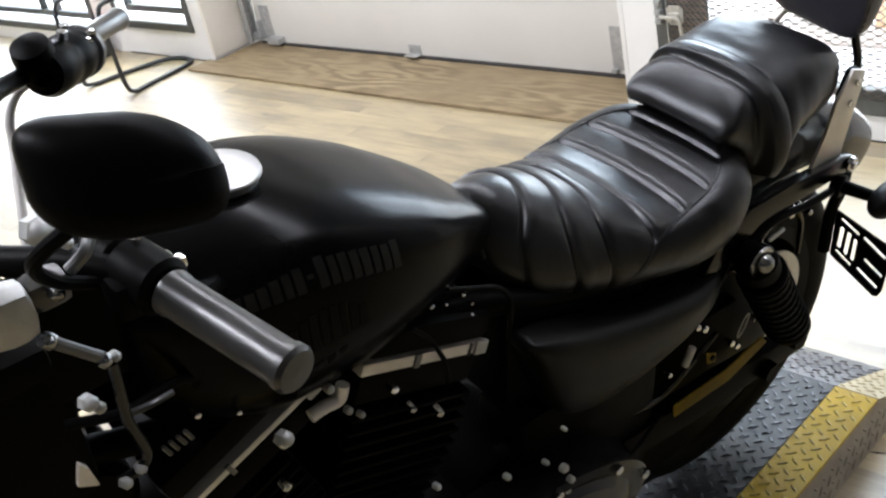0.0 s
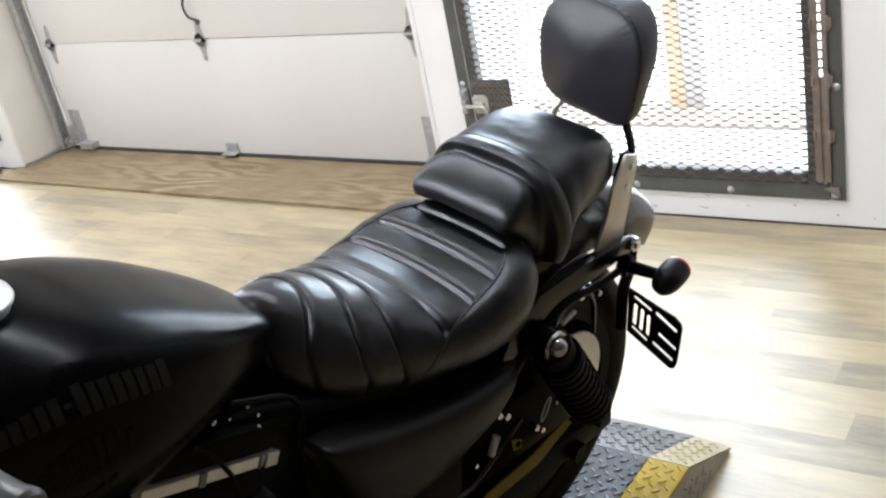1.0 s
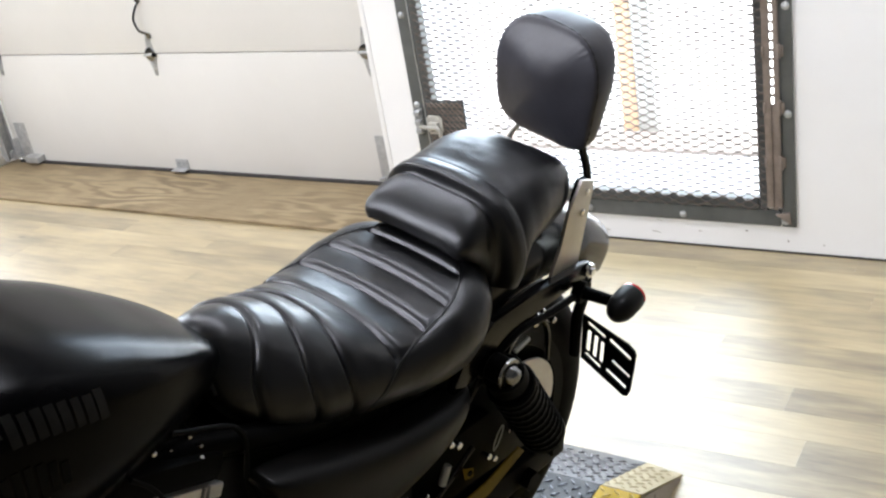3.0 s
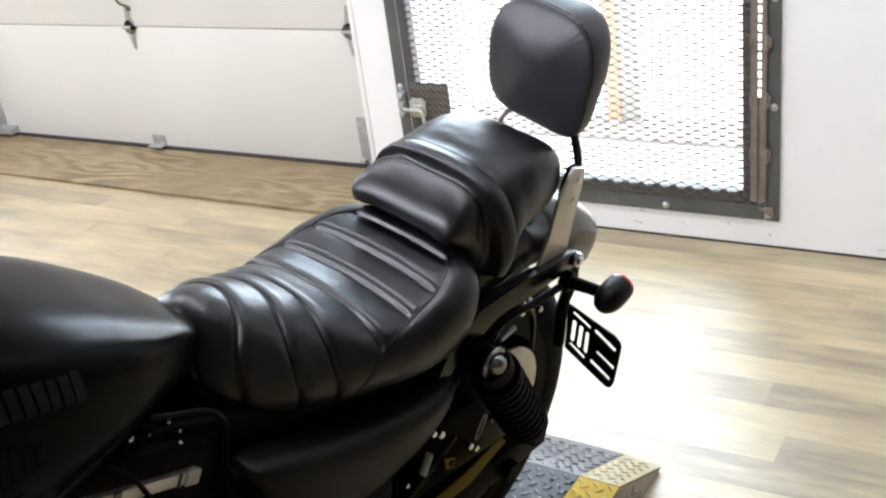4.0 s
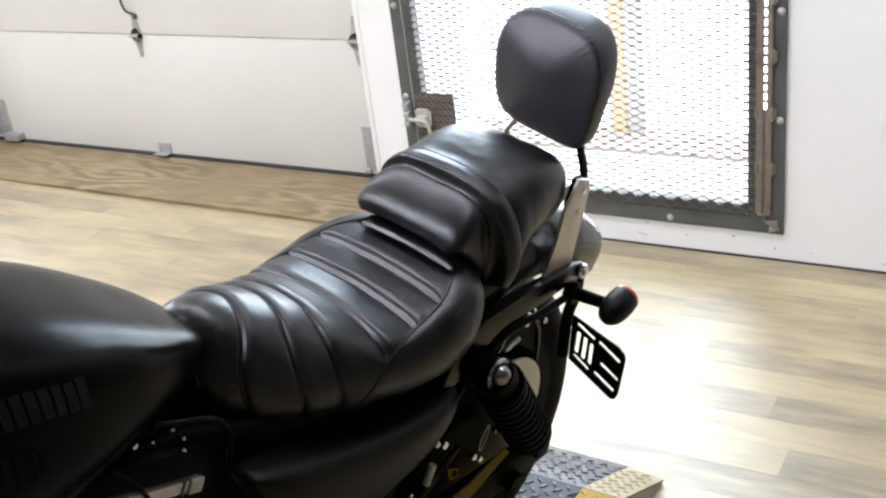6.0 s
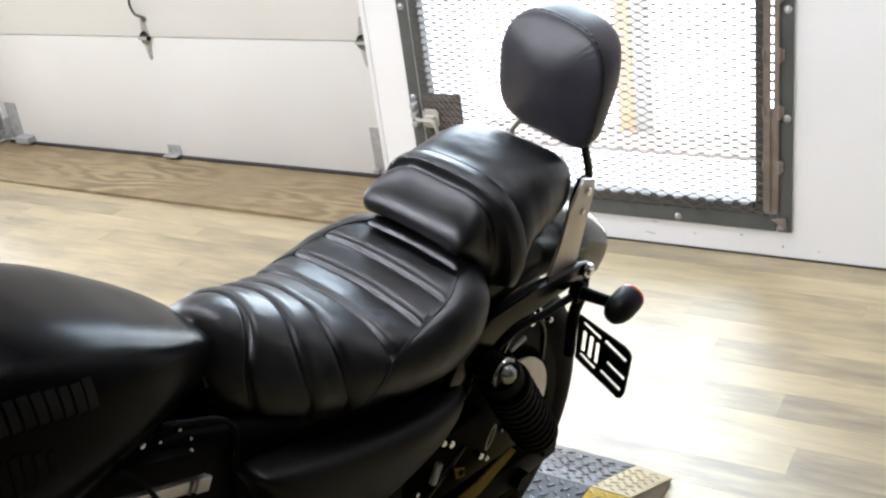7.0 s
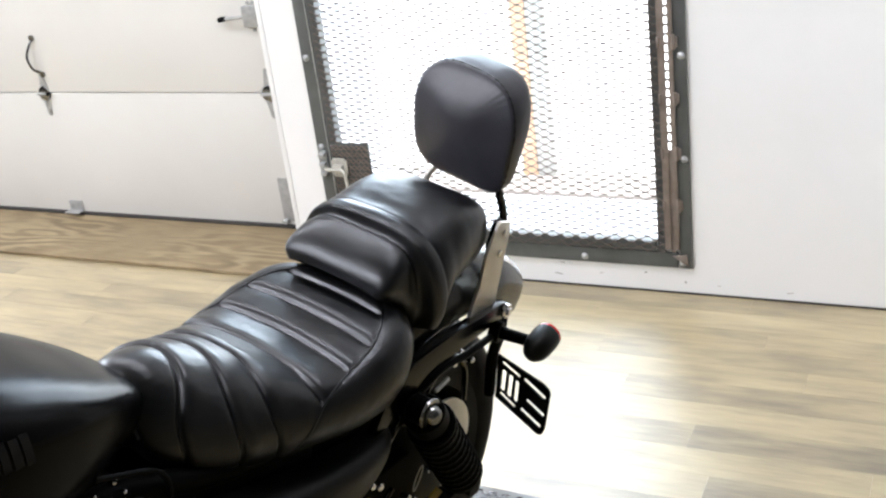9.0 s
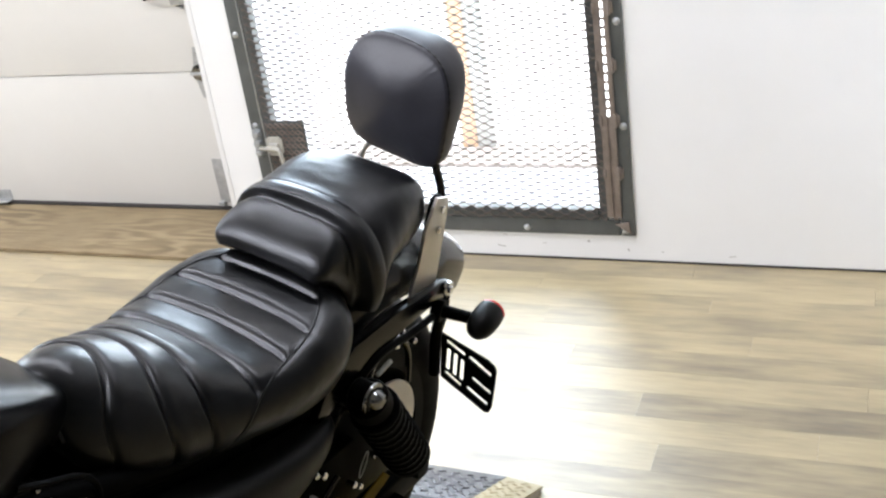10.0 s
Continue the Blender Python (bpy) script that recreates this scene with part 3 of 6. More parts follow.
        part("bolt", bm, "galv", g, "round silver bolt head")
    # continuous hinge on the right: two rusty strips, with light in the gap higher up
    bm = bmesh.new()
    for yy, ww in ((0.6425, 0.0195), (0.6165, 0.0135)):
        box(bm, (-0.016, yy, 1.14), (0.008, ww, 1.98), 0.0015)
    hinge = part("strap_hinge", bm, "rust", g, "worn grey-brown steel hinge strips")
    part("hinge_web", box(bmesh.new(), (-0.013, 0.628, 0.30), (0.004, 0.012, 0.32), 0.001), "rust", hinge)
    for k in range(62):
        part("hinge_web", box(bmesh.new(), (-0.013, 0.628, 0.485 + 0.0255 * k), (0.004, 0.012, 0.0075), 0.0008), "rust", hinge)
    for k in range(12):
        z = 0.29 + 0.16 * k
        bm = bmesh.new()
        rod(bm, (-0.019, 0.609, z - 0.02), (-0.019, 0.609, z + 0.02), 0.006, n=10)
        box(bm, (-0.016, 0.603, z), (0.006, 0.012, 0.03), 0.001)
        rod(bm, (-0.019, 0.650, z - 0.014), (-0.019, 0.650, z + 0.014), 0.005, n=10)
        part("knuckle", bm, "rust", hinge)
    # corner gusset
    bm = bmesh.new()
    prism(bm, [(-0.012, 0.585, 0.097), (-0.012, 0.632, 0.128), (-0.012, 0.59, 0.135)], (-0.006, 0, 0), 0.001)
    part("corner_gusset", bm, "rust", g, "rusty corner gusset")
    # lock guard of doubled mesh and the slide latch
    bm = bmesh.new()
    y0, y1, z0, z1 = 1.610, 1.752, 0.25, 0.457
    for i in range(9):
        for flip in (0, 1):
            base = z0 + i * 0.0225 + 0.003
            prev = None
            for c in range(8):
                y = y0 + 0.004 + c * 0.0195
                z = base + (0.0165 if (c + flip) % 2 else 0.0)
                ring = [bm.verts.new((-0.026, y, z - 0.0014)), bm.verts.new((-0.0205, y, z - 0.0014)), bm.verts.new((-0.0205, y, z + 0.0014)), bm.verts.new((-0.026, y, z + 0.0014))]
                if prev:
                    for k in range(4):
                        bm.faces.new((prev[k], prev[(k + 1) % 4], ring[(k + 1) % 4], ring[k]))
                prev = ring
    guard = part("lock_guard", box(bmesh.new(), (-0.0175, (y0 + y1) / 2, (z0 + z1) / 2), (0.004, y1 - y0, z1 - z0), 0.001), "frame", g, "dark steel guard plate behind the latch")
    part("guard_mesh", bm, "rust", guard)
    # slide latch: notched plate, round bar bent down at its end, and the keeper on the frame
    bm = bmesh.new()
    w, h = 0.029, 0.032
    cross = [(-w, -h + 0.008), (-w + 0.007, -h + 0.008), (-w + 0.007, -h), (w - 0.007, -h), (w - 0.007, -h + 0.008), (w, -h + 0.008), (w, h - 0.008), (w - 0.007, h - 0.008), (w - 0.007, h), (-w + 0.007, h), (-w + 0.007, h - 0.008), (-w, h - 0.008)]
    prism(bm, [(-0.028, 1.723 + y, 0.376 + z) for y, z in cross], (-0.005, 0, 0), 0.0008)
    box(bm, (-0.040, 1.723, 0.375), (0.018, 0.036, 0.026), 0.005)
    for dy, dz in ((-0.016, 0.024), (0.016, 0.024), (-0.016, -0.024), (0.016, -0.024)):
        rod(bm, (-0.032, 1.723 + dy, 0.376 + dz), (-0.037, 1.723 + dy, 0.376 + dz), 0.004, n=8)
    latch = part("latch", bm, "latch", g, "cream painted slide latch")
    bm = bmesh.new()
    tube(bm, [(-0.047, 1.770, 0.373), (-0.047, 1.74, 0.372), (-0.048, 1.709, 0.371), (-0.052, 1.697, 0.362), (-0.052, 1.692, 0.330), (-0.052, 1.690, 0.305)], 0.0062, 10)
    part("latch_bar", bm, "latch", latch)
    bm = bmesh.new()
    box(bm, (-0.016, 1.789, 0.384), (0.010, 0.026, 0.088), 0.002)
    for dz in (-0.032, 0.0, 0.032):
        box(bm, (-0.030, 1.786, 0.384 + dz), (0.020, 0.022, 0.014), 0.004)
        rod(bm, (-0.020, 1.797, 0.384 + dz + 0.012), (-0.026, 1.797, 0.384 + dz + 0.012), 0.004, n=8)
    part("strike", bm, "galv", latch, "galvanised latch keeper")
    # pale strip imitates the line of daylight between frame and leaf
    part("gap_light_strip", box(bmesh.new(), (-0.0145, 1.764, 1.14), (0.005, 0.0035, 2.04), 0.0008), "galv", g, "pale strip imitating light through the gap")


mesh_door()


# ---- glazed door and shop window ----
def glazing(name, label, y0, y1, z0, z1, posts):
    g = thing(name, label, "window", pose(WALL, 0, 0), "", "structure")
    for c, s in (((-0.006, y0 - 0.016, (z0 + z1) / 2), (0.012, 0.034, z1 - z0 + 0.08)), ((-0.006, y1 + 0.016, (z0 + z1) / 2), (0.012, 0.034, z1 - z0 + 0.08))):
        part("casing", box(bmesh.new(), c, s, 0.002), "frame", g)
    for zz in (z0 - 0.022, z1 + 0.022):
        part("casing", box(bmesh.new(), (-0.005, (y0 + y1) / 2, zz), (0.010, y1 - y0, 0.036), 0.002), "frame", g)
    for zz in (z0 + 0.055, z1 - 0.055):
        part("rail", box(bmesh.new(), (0.05, (y0 + y1) / 2, zz), (0.04, y1 - y0 - 0.07, 0.034), 0.003), "frame", g)
    for yy in [y0 + 0.05, y1 - 0.05] + posts:
        part("stile", box(bmesh.new(), (0.05, yy, (z0 + z1) / 2), (0.038, 0.026, z1 - z0 - 0.14), 0.003), "chairblack", g)
    pane = part("pane", box(bmesh.new(), (0.05, (y0 + y1) / 2, (z0 + z1) / 2), (0.005, y1 - y0 - 0.08, z1 - z0 - 0.09)), "glass", g)
    pane.visible_shadow = False


glazing("window_1", "glazed door with a grey-green frame, closed", LY0, LY1, LZ0, LZ1, [])
glazing("window_2", "wide shop window with dark mullions", SY0, SY1, SZ0, SZ1, [5.95, 6.12, 6.75])

# ---- outside ----
bm = box(bmesh.new(), (3.685, 2.5, -0.012), (0.235, 7.0, 0.03), 0.006)
tagged(part("brick_kerb", bm, "brick"), "low dull red brick kerb in the yard", "kerb")
g = thing("door_post", "slim orange steel post with a grey-painted shadow side, standing on the kerb", "post", pose(3.77, 1.402, 0.003))
part("orange_face", box(bmesh.new(), (0, 0.042, 1.3), (0.05, 0.062, 2.6), 0.004), "orange", g, "orange painted face")
# the grey colour imitates the post's shaded side
part("shadow_face", box(bmesh.new(), (0, -0.03, 1.3), (0.045, 0.078, 2.6), 0.004), "galv", g, "grey face painted as the post's shadow side")

# dark joint where the wall meets the boards
for y0, y1 in ((-0.15, GY0 - 0.02), (GY1 + 0.06, LY1)):
    structure("wall_joint", box(bmesh.new(), (WALL - 0.002, (y0 + y1) / 2, 0.003), (0.003, y1 - y0, 0.006), 0.0008), "seal", "dark dirty joint along the foot of the wall", "trim")

# scuffs low on the wall beside the mesh door
for y, z, w, h in ((1.0, 0.036, 0.05, 0.003), (0.985, 0.076, 0.03, 0.002), (0.72, 0.062, 0.014, 0.006), (0.60, 0.038, 0.006, 0.012), (0.50, 0.034, 0.012, 0.003), (0.86, 0.05, 0.02, 0.002), (0.30, 0.028, 0.035, 0.002), (1.16, 0.03, 0.025, 0.004)):
    bm = box(bmesh.new(), (WALL - 0.0008, y, z), (0.0016, w * 0.55, h * 0.6), 0.0004, Matrix.Rotation(radians(12 * math.sin(y * 40)), 3, "X"))
    part("scuff", bm, "skirt", wall_east)


# ---- the lift platform ----
PLAT = pose(1.527, 0.652, 0, 0, 0, -2.6)   # top edge corner where the yellow strip meets the end ramp


def platform():
    """Own axes: x along the lift towards its end ramp, y across, away from the open side."""
    g = thing("lift_platform", "black tread plate motorcycle lift platform with a yellow edge", "lift platform", PLAT)
    H, LEN, RAMP, EDGE, WIDE = 0.106, 2.55, 0.213, 0.087, 0.58

    def plate(name, outline, mat, lift, label=""):
        return part(name, prism(bmesh.new(), outline, lift, 0.0012), mat, g, label)

    plate("deck", [(-LEN, 0, H - 0.006), (0, 0, H - 0.006), (0, WIDE, H - 0.006), (-LEN, WIDE, H - 0.006)], "deck", (0, 0, 0.006))
    plate("edge_strip", [(-LEN, -EDGE, H - 0.006), (0, -EDGE, H - 0.006), (0, -0.0015, H - 0.006), (-LEN, -0.0015, H - 0.006)], "yellow", (0, 0, 0.006), "yellow painted tread edge")
    plate("edge_strip", [(-LEN, WIDE + 0.0015, H - 0.006), (0, WIDE + 0.0015, H - 0.006), (0, WIDE + EDGE, H - 0.006), (-LEN, WIDE + EDGE, H - 0.006)], "yellow", (0, 0, 0.006), "yellow painted tread edge")
    # end ramp, plate and edges paled to imitate the door's glare
    plate("ramp", [(0.0004, 0, H - 0.006), (RAMP, 0, 0.004), (RAMP, WIDE, 0.004), (0.0015, WIDE, H - 0.006)], "ramp", (0.002, 0, 0.005))
    plate("ramp_edge", [(0.0015, -EDGE, H - 0.006), (RAMP - 0.012, -EDGE, 0.004), (RAMP, -0.0015, 0.004), (0.0015, -0.0015, H - 0.006)], "glare_edge", (0.002, 0, 0.005), "ramp edge with worn yellow paint, paled to imitate glare")
    plate("ramp_edge", [(0.0015, WIDE + 0.0015, H - 0.006), (RAMP, WIDE + 0.0015, 0.004), (RAMP, WIDE + EDGE, 0.004), (0.0015, WIDE + EDGE, H - 0.006)], "glare_edge", (0.002, 0, 0.005), "ramp edge with worn yellow paint, paled to imitate glare")
    # side skirts
    for y in (-EDGE + 0.001, WIDE + EDGE - 0.007):
        plate("skirt", [(-LEN, y, 0.001), (RAMP - 0.02, y, 0.001), (RAMP - 0.02, y, 0.006), (0, y, H - 0.008), (-LEN, y, H - 0.008)], "skirt", (0, 0.006, 0), "scuffed grey side skirt")
    plate("skirt", [(-LEN + 0.002, -EDGE + 0.01, 0.001), (-LEN + 0.002, WIDE + EDGE - 0.01, 0.001), (-LEN + 0.002, WIDE + EDGE - 0.01, H - 0.008), (-LEN + 0.002, -EDGE + 0.01, H - 0.008)], "skirt", (0.006, 0, 0))

    # raised lugs of the tread plate, joined by colour
    def lug(bm, c, ax, ay, nz, turn):
        a = ax * math.cos(turn) + ay * math.sin(turn)
        b2 = nz.cross(a)
        L2, W2, h = 0.0118, 0.0030, 0.0026
        base = [c + a * L2 * p + b2 * W2 * q for p, q in ((-1, 0), (-0.5, -0.85), (0.3, -1), (1, 0), (0.5, 0.85), (-0.3, 1))]
        lo = [bm.verts.new(p) for p in base]
        hi = [bm.verts.new(c + (p - c) * 0.5 + nz * h) for p in base]
        for k in range(6):
            bm.faces.new((lo[k], lo[(k + 1) % 6], hi[(k + 1) % 6], hi[k]))
        bm.faces.new(hi)

    step, half = 0.0320, 0.0160
    pair = ((0.0, 0.0, radians(52)), (half, half, radians(-48)))
    X, Y, Z = Vector((1, 0, 0)), Vector((0, 1, 0)), Vector((0, 0, 1))
    slope = Vector((RAMP, 0, 0.004 - H + 0.006)).normalized()
    up = slope.cross(Y).normalized() * -1
    if up.z < 0:
        up = -up
    tops = {"deck": bmesh.new(), "yellow": bmesh.new(), "skirt": bmesh.new(), "glare_edge": bmesh.new()}
    ny = int((WIDE + 2 * EDGE) / step)
    for i in range(int(LEN / step) - 1):
        for j in range(ny):
            for dx, dy, turn in pair:
                y = -EDGE + 0.014 + j * step + dy
                if abs(y) < 0.005 or abs(y - WIDE) < 0.005 or y > WIDE + EDGE - 0.01:
                    continue
                kind = "deck" if 0 < y < WIDE else "yellow"
                lug(tops[kind], Vector((-0.0115 - i * step - dx, y, H)), X, Y, Z, turn)
                d = 0.014 + i * step + dx
                if d < RAMP - 0.016:
                    lug(tops["glare_edge" if kind == "yellow" else kind], Vector((0.0035, y, H - 0.001)) + slope * d, slope, Y, up, turn)
    for i in range(int((LEN + 0.1) / step)):
        for j in range(3):
            for dx, dy, turn in pair:
                x = 0.09 - i * step - dx
                z = 0.020 + j * step + dy
                if z < (H - 0.02) * min(1.0, (RAMP - x) / RAMP) - 0.006:
                    lug(tops["skirt"], Vector((x, -EDGE + 0.001, z)), X, Z, -Y, turn)
    for k, b3 in tops.items():
        tagged(part("tread_relief", b3, {"deck": "deck_lug", "yellow": "yellow_lug"}.get(k, k), g), kind="stuff")


platform()

# ---- the motorcycle ----
# Own axes: x to the rear, y to its right, z up; origin under the rear axle, leaning on its side stand.
BIKE = pose(1.30, 0.791, 0.106, 0, 0, -11) @ pose(0, 0, 0, 13, 0, 0)
bike = thing("motorcycle", "satin black cruiser motorcycle leaning on its side stand on the lift", "motorcycle", BIKE)
AX, AZ = -0.085, 0.325        # rear axle
FEX, FEZ = -0.070, 0.329   # centre of the fender arc
FX = -1.545              # front axle


def lerp(a, b2, t):
    return a + (b2 - a) * t


def round_side(w2, top, low, n, m):
    """Half a superellipse from the crown to the lower edge, at even steps."""
    raw = []
    for k in range(121):
        f = k / 120 * math.pi / 2
        raw.append(Vector((0, w2 * math.sin(f) ** (2 / n), low + (top - low) * max(0.0, math.cos(f)) ** (2 / n))))
    run = [0.0]
    for a, b2 in zip(raw, raw[1:]):
        run.append(run[-1] + (b2 - a).length)
    out, j = [], 0
    for i in range(m):
        t = run[-1] * i / (m - 1)
        while j < 119 and run[j + 1] < t:
            j += 1
        out.append(raw[j].lerp(raw[j + 1], (t - run[j]) / max(1e-9, run[j + 1] - run[j])))
    return out


# -- rider seat --
def rider_seat():
    us = [-0.597, -0.585, -0.566, -0.535, -0.505, -0.461, -0.421, -0.37, -0.32, -0.27, -0.225, -0.19, -0.165]
    zc = [0.812, 0.836, 0.847, 0.844, 0.834, 0.813, 0.791, 0.763, 0.752, 0.757, 0.764, 0.766, 0.760]
    nn = [1.7, 1.75, 1.8, 1.85, 1.9, 2.05, 2.45, 3.4, 4.7, 5.4, 5.2, 4.4, 3.4]
    wl = [0.040, 0.062, 0.080, 0.098, 0.109, 0.119, 0.127, 0.136, 0.144, 0.146, 0.141, 0.126, 0.100]
    zl = [0.770, 0.750, 0.735, 0.718, 0.706, 0.692, 0.682, 0.673, 0.664, 0.658, 0.660, 0.684, 0.712]
    grooves = [(-0.513, -0.042), (-0.464, -0.028), (-0.421, -0.020), (-0.361, -0.012), (-0.308, -0.008), (-0.258, -0.006), (-0.205, -0.006)]
    seam_u = [-0.43, -0.415, -0.39, -0.365, -0.32, -0.26, -0.225, -0.19]
    seam_a = [1.0, 0.92, 0.76, 0.66, 0.57, 0.50, 0.44, 0.38]
    rows = []
    NU, NA = 480, 54
    for i in range(NU + 1):
        u = lerp(us[0], us[-1], i / NU)
        c, w2, low, ne = (spline(us, t, u) for t in (zc, wl, zl, nn))
        side = round_side(w2, c, low, ne, NA)
        row = []
        for k in range(NA):
            a = k / (NA - 1)
            p = side[k]
            q = side[min(k + 1, NA - 1)] - side[max(k - 1, 0)]
            nrm = Vector((0, -q.z, q.y))
            nrm = nrm.normalized() * (1 if nrm.z > 0 or a > 0.9 else -1)
            if nrm.y < 0:
                nrm.y = -nrm.y
            sa = spline(seam_u, seam_a, u) if u > seam_u[0] else 2.0
            inside = min(1.0, max(0.0, (sa - a) / 0.03))
            puff = 0.0
            fw = min(1.0, a / 0.7)
            fw = fw * fw * (3 - 2 * fw)
            # each rib rolls up sharply behind its groove and falls off slowly towards the next
            lines = [g + sh * fw for g, sh in grooves]
            near = min(abs(u - q) for q in lines)
            behind = min([u - q for q in lines if u >= q] or [0.030])
            ahead = min([q - u for q in lines if u < q] or [0.030])
            swell = 0.0062 * (0.82 + 0.18 * min(1.0, max(0.0, (u + 0.44) / 0.08))) 
            puff = swell * (1 - math.exp(-(behind / 0.0072) ** 1.6)) * (0.45 + 0.55 * math.exp(-(behind / 0.024) ** 2)) * (1 - math.exp(-(ahead / 0.013) ** 1.4)) - (0.0024 + 0.0012 * a) * math.exp(-(near / 0.0028) ** 2)
            edge = math.exp(-((sa - a) / 0.016) ** 2) if sa < 1.5 else 0.0
            off = puff * inside + 0.0044 * (1 - inside) - 0.0016 * edge
            p = Vector((0, p.y * (1 - 0.12 * max(0.0, (a - 0.74) / 0.26) ** 2), p.z))
            wob = 0.0013 * noise.noise(Vector((u * 26, a * 5, 1.7))) + 0.0003 * noise.noise(Vector((u * 70, a * 22, 4.1)))
            row.append(Vector((u, p.y, p.z)) + nrm * (off + wob))
        rows.append([Vector((p.x, -p.y, p.z)) for p in row[:0:-1]] + row)
    bm = skin(bmesh.new(), rows)
    # closed ends and underside
    seat = part("rider_seat", bm, "leather", bike, "black leather rider seat with tucked ribs", 60)
    for r, nm in ((rows[0], 0), (rows[-1], 1)):
        ends = bmesh.new()
        mid = Vector((r[0].x + (-0.006 if nm == 0 else 0.004), 0, sum(p.z for p in r) / len(r)))
        cv = ends.verts.new(mid)
        rv = [ends.verts.new(p) for p in r]
        for a, b2 in zip(rv, rv[1:]):
            ends.faces.new((cv, a, b2))
        part("seat_end", ends, "leather", seat, sharp=80)
    part("nose_lip", tube(bmesh.new(), [q + Vector((-0.002, 0, 0.0008)) for q in rows[7][14:-14:3]], 0.0034, 8, 2), "leather", seat, "rolled front lip")
    base = bmesh.new()
    skin(base, [[Vector((r[0].x, r[0].y * 0.985, r[0].z + 0.004)), Vector((r[0].x, 0, r[0].z + 0.0)), Vector((r[0].x, r[-1].y * 0.985, r[-1].z + 0.004))] for r in rows[::12]])
    part("seat_pan", base, "powder", seat)
    # stitched seam: a fine welt along each side
    for sg in (-1, 1):
        pts = []
        for i in range(0, NU + 1, 6):
            u = rows[i][0].x
            if seam_u[0] + 0.006 < u < -0.195:
                a = spline(seam_u, seam_a, u)
                f = min(a, 0.999) * (NA - 1)
                k = int(f)
                p = rows[i][NA - 1 + k].lerp(rows[i][NA + k], f - k)
                pts.append(Vector((p.x, sg * abs(p.y), p.z)))
        part("seam", tube(bmesh.new(), pts, 0.0016, 6, 2), "leather", seat, "stitched side seam")


# -- pillion seat --
def pillion_seat():
    us = [-0.214, -0.211, -0.202, -0.187, -0.167, -0.152, -0.137, -0.118, -0.098, -0.075, -0.03, 0.012, 0.044, 0.067, 0.082]
    zc = [0.797, 0.808, 0.820, 0.831, 0.841, 0.846, 0.849, 0.852, 0.855, 0.858, 0.858, 0.849, 0.833, 0.812, 0.775]
    nn = [3.2, 3.6, 4.2, 4.6, 4.6, 4.3, 3.4, 3.1, 3.1, 3.2, 4.2, 5.0, 5.0, 4.2, 3.0]
    wl = [0.082, 0.089, 0.094, 0.096, 0.097, 0.099, 0.116, 0.122, 0.122, 0.118, 0.110, 0.100, 0.086, 0.064, 0.028]
    zl = [0.791, 0.787, 0.782, 0.774, 0.756, 0.730, 0.712, 0.710, 0.738, 0.752, 0.756, 0.754, 0.752, 0.752, 0.752]
    rows = []
    NU, NA = 300, 40
    for i in range(NU + 1):
        u = lerp(us[0], us[-1], i / NU)
        c, w2, low, ne = (spline(us, t, u) for t in (zc, wl, zl, nn))
        side = round_side(w2, c, low, ne, NA)
        row = []
        for k in range(NA):
            a = k / (NA - 1)
            p = side[k]
            du = u + 0.130 - 0.006 * a * a
            welt = 0.0100 / (1 + math.exp(-(du + 0.0115) / 0.0008)) * (math.exp(-(max(0.0, du) / 0.020) ** 2)) - 0.0085 * math.exp(-((du + 0.0170) / 0.0048) ** 2) - 0.0012 * math.exp(-((du - 0.0175) / 0.0035) ** 2)
            dent = 0.0010 * noise.noise(Vector((u * 18, p.y * 14, 3.1))) + 0.0006 * noise.noise(Vector((u * 60, p.y * 26, 7.3)))
            tuck = 1 - 0.11 * max(0.0, (a - 0.78) / 0.22) ** 2
            row.append(Vector((u, p.y * tuck + (welt + dent) * a ** 1.3, p.z + (welt + dent) * (1 - 0.6 * a))))
        rows.append([Vector((p.x, -p.y, p.z)) for p in row[:0:-1]] + row)
    seat = part("pillion_seat", skin(bmesh.new(), rows), "leather", bike, "black leather pillion seat with a padded front bolster", 60)
    for r, du in ((rows[0], 0.004), (rows[-1], 0.004)):
        ends = bmesh.new()
        cv = ends.verts.new((r[0].x + du, 0, sum(p.z for p in r) / len(r)))
        rv = [ends.verts.new(p) for p in r]
        for a, b2 in zip(rv, rv[1:]):
            ends.faces.new((cv, a, b2))
        part("seat_end", ends, "leather", seat, sharp=80)
    # tuck under the front bolster
    skirt = bmesh.new()
    skin(skirt, [[Vector((-0.206, y, 0.788)), Vector((-0.18, y, 0.765)), Vector((-0.12, y, 0.74))] for y in np.linspace(-0.088, 0.088, 12)])
    part("seat_pan", skirt, "powder", seat)
    # black block added to close the gap under the bolster
    part("seat_base", box(bmesh.new(), (-0.13, 0, 0.728), (0.13, 0.160, 0.072), 0.012), "powder", seat, "black seat base")


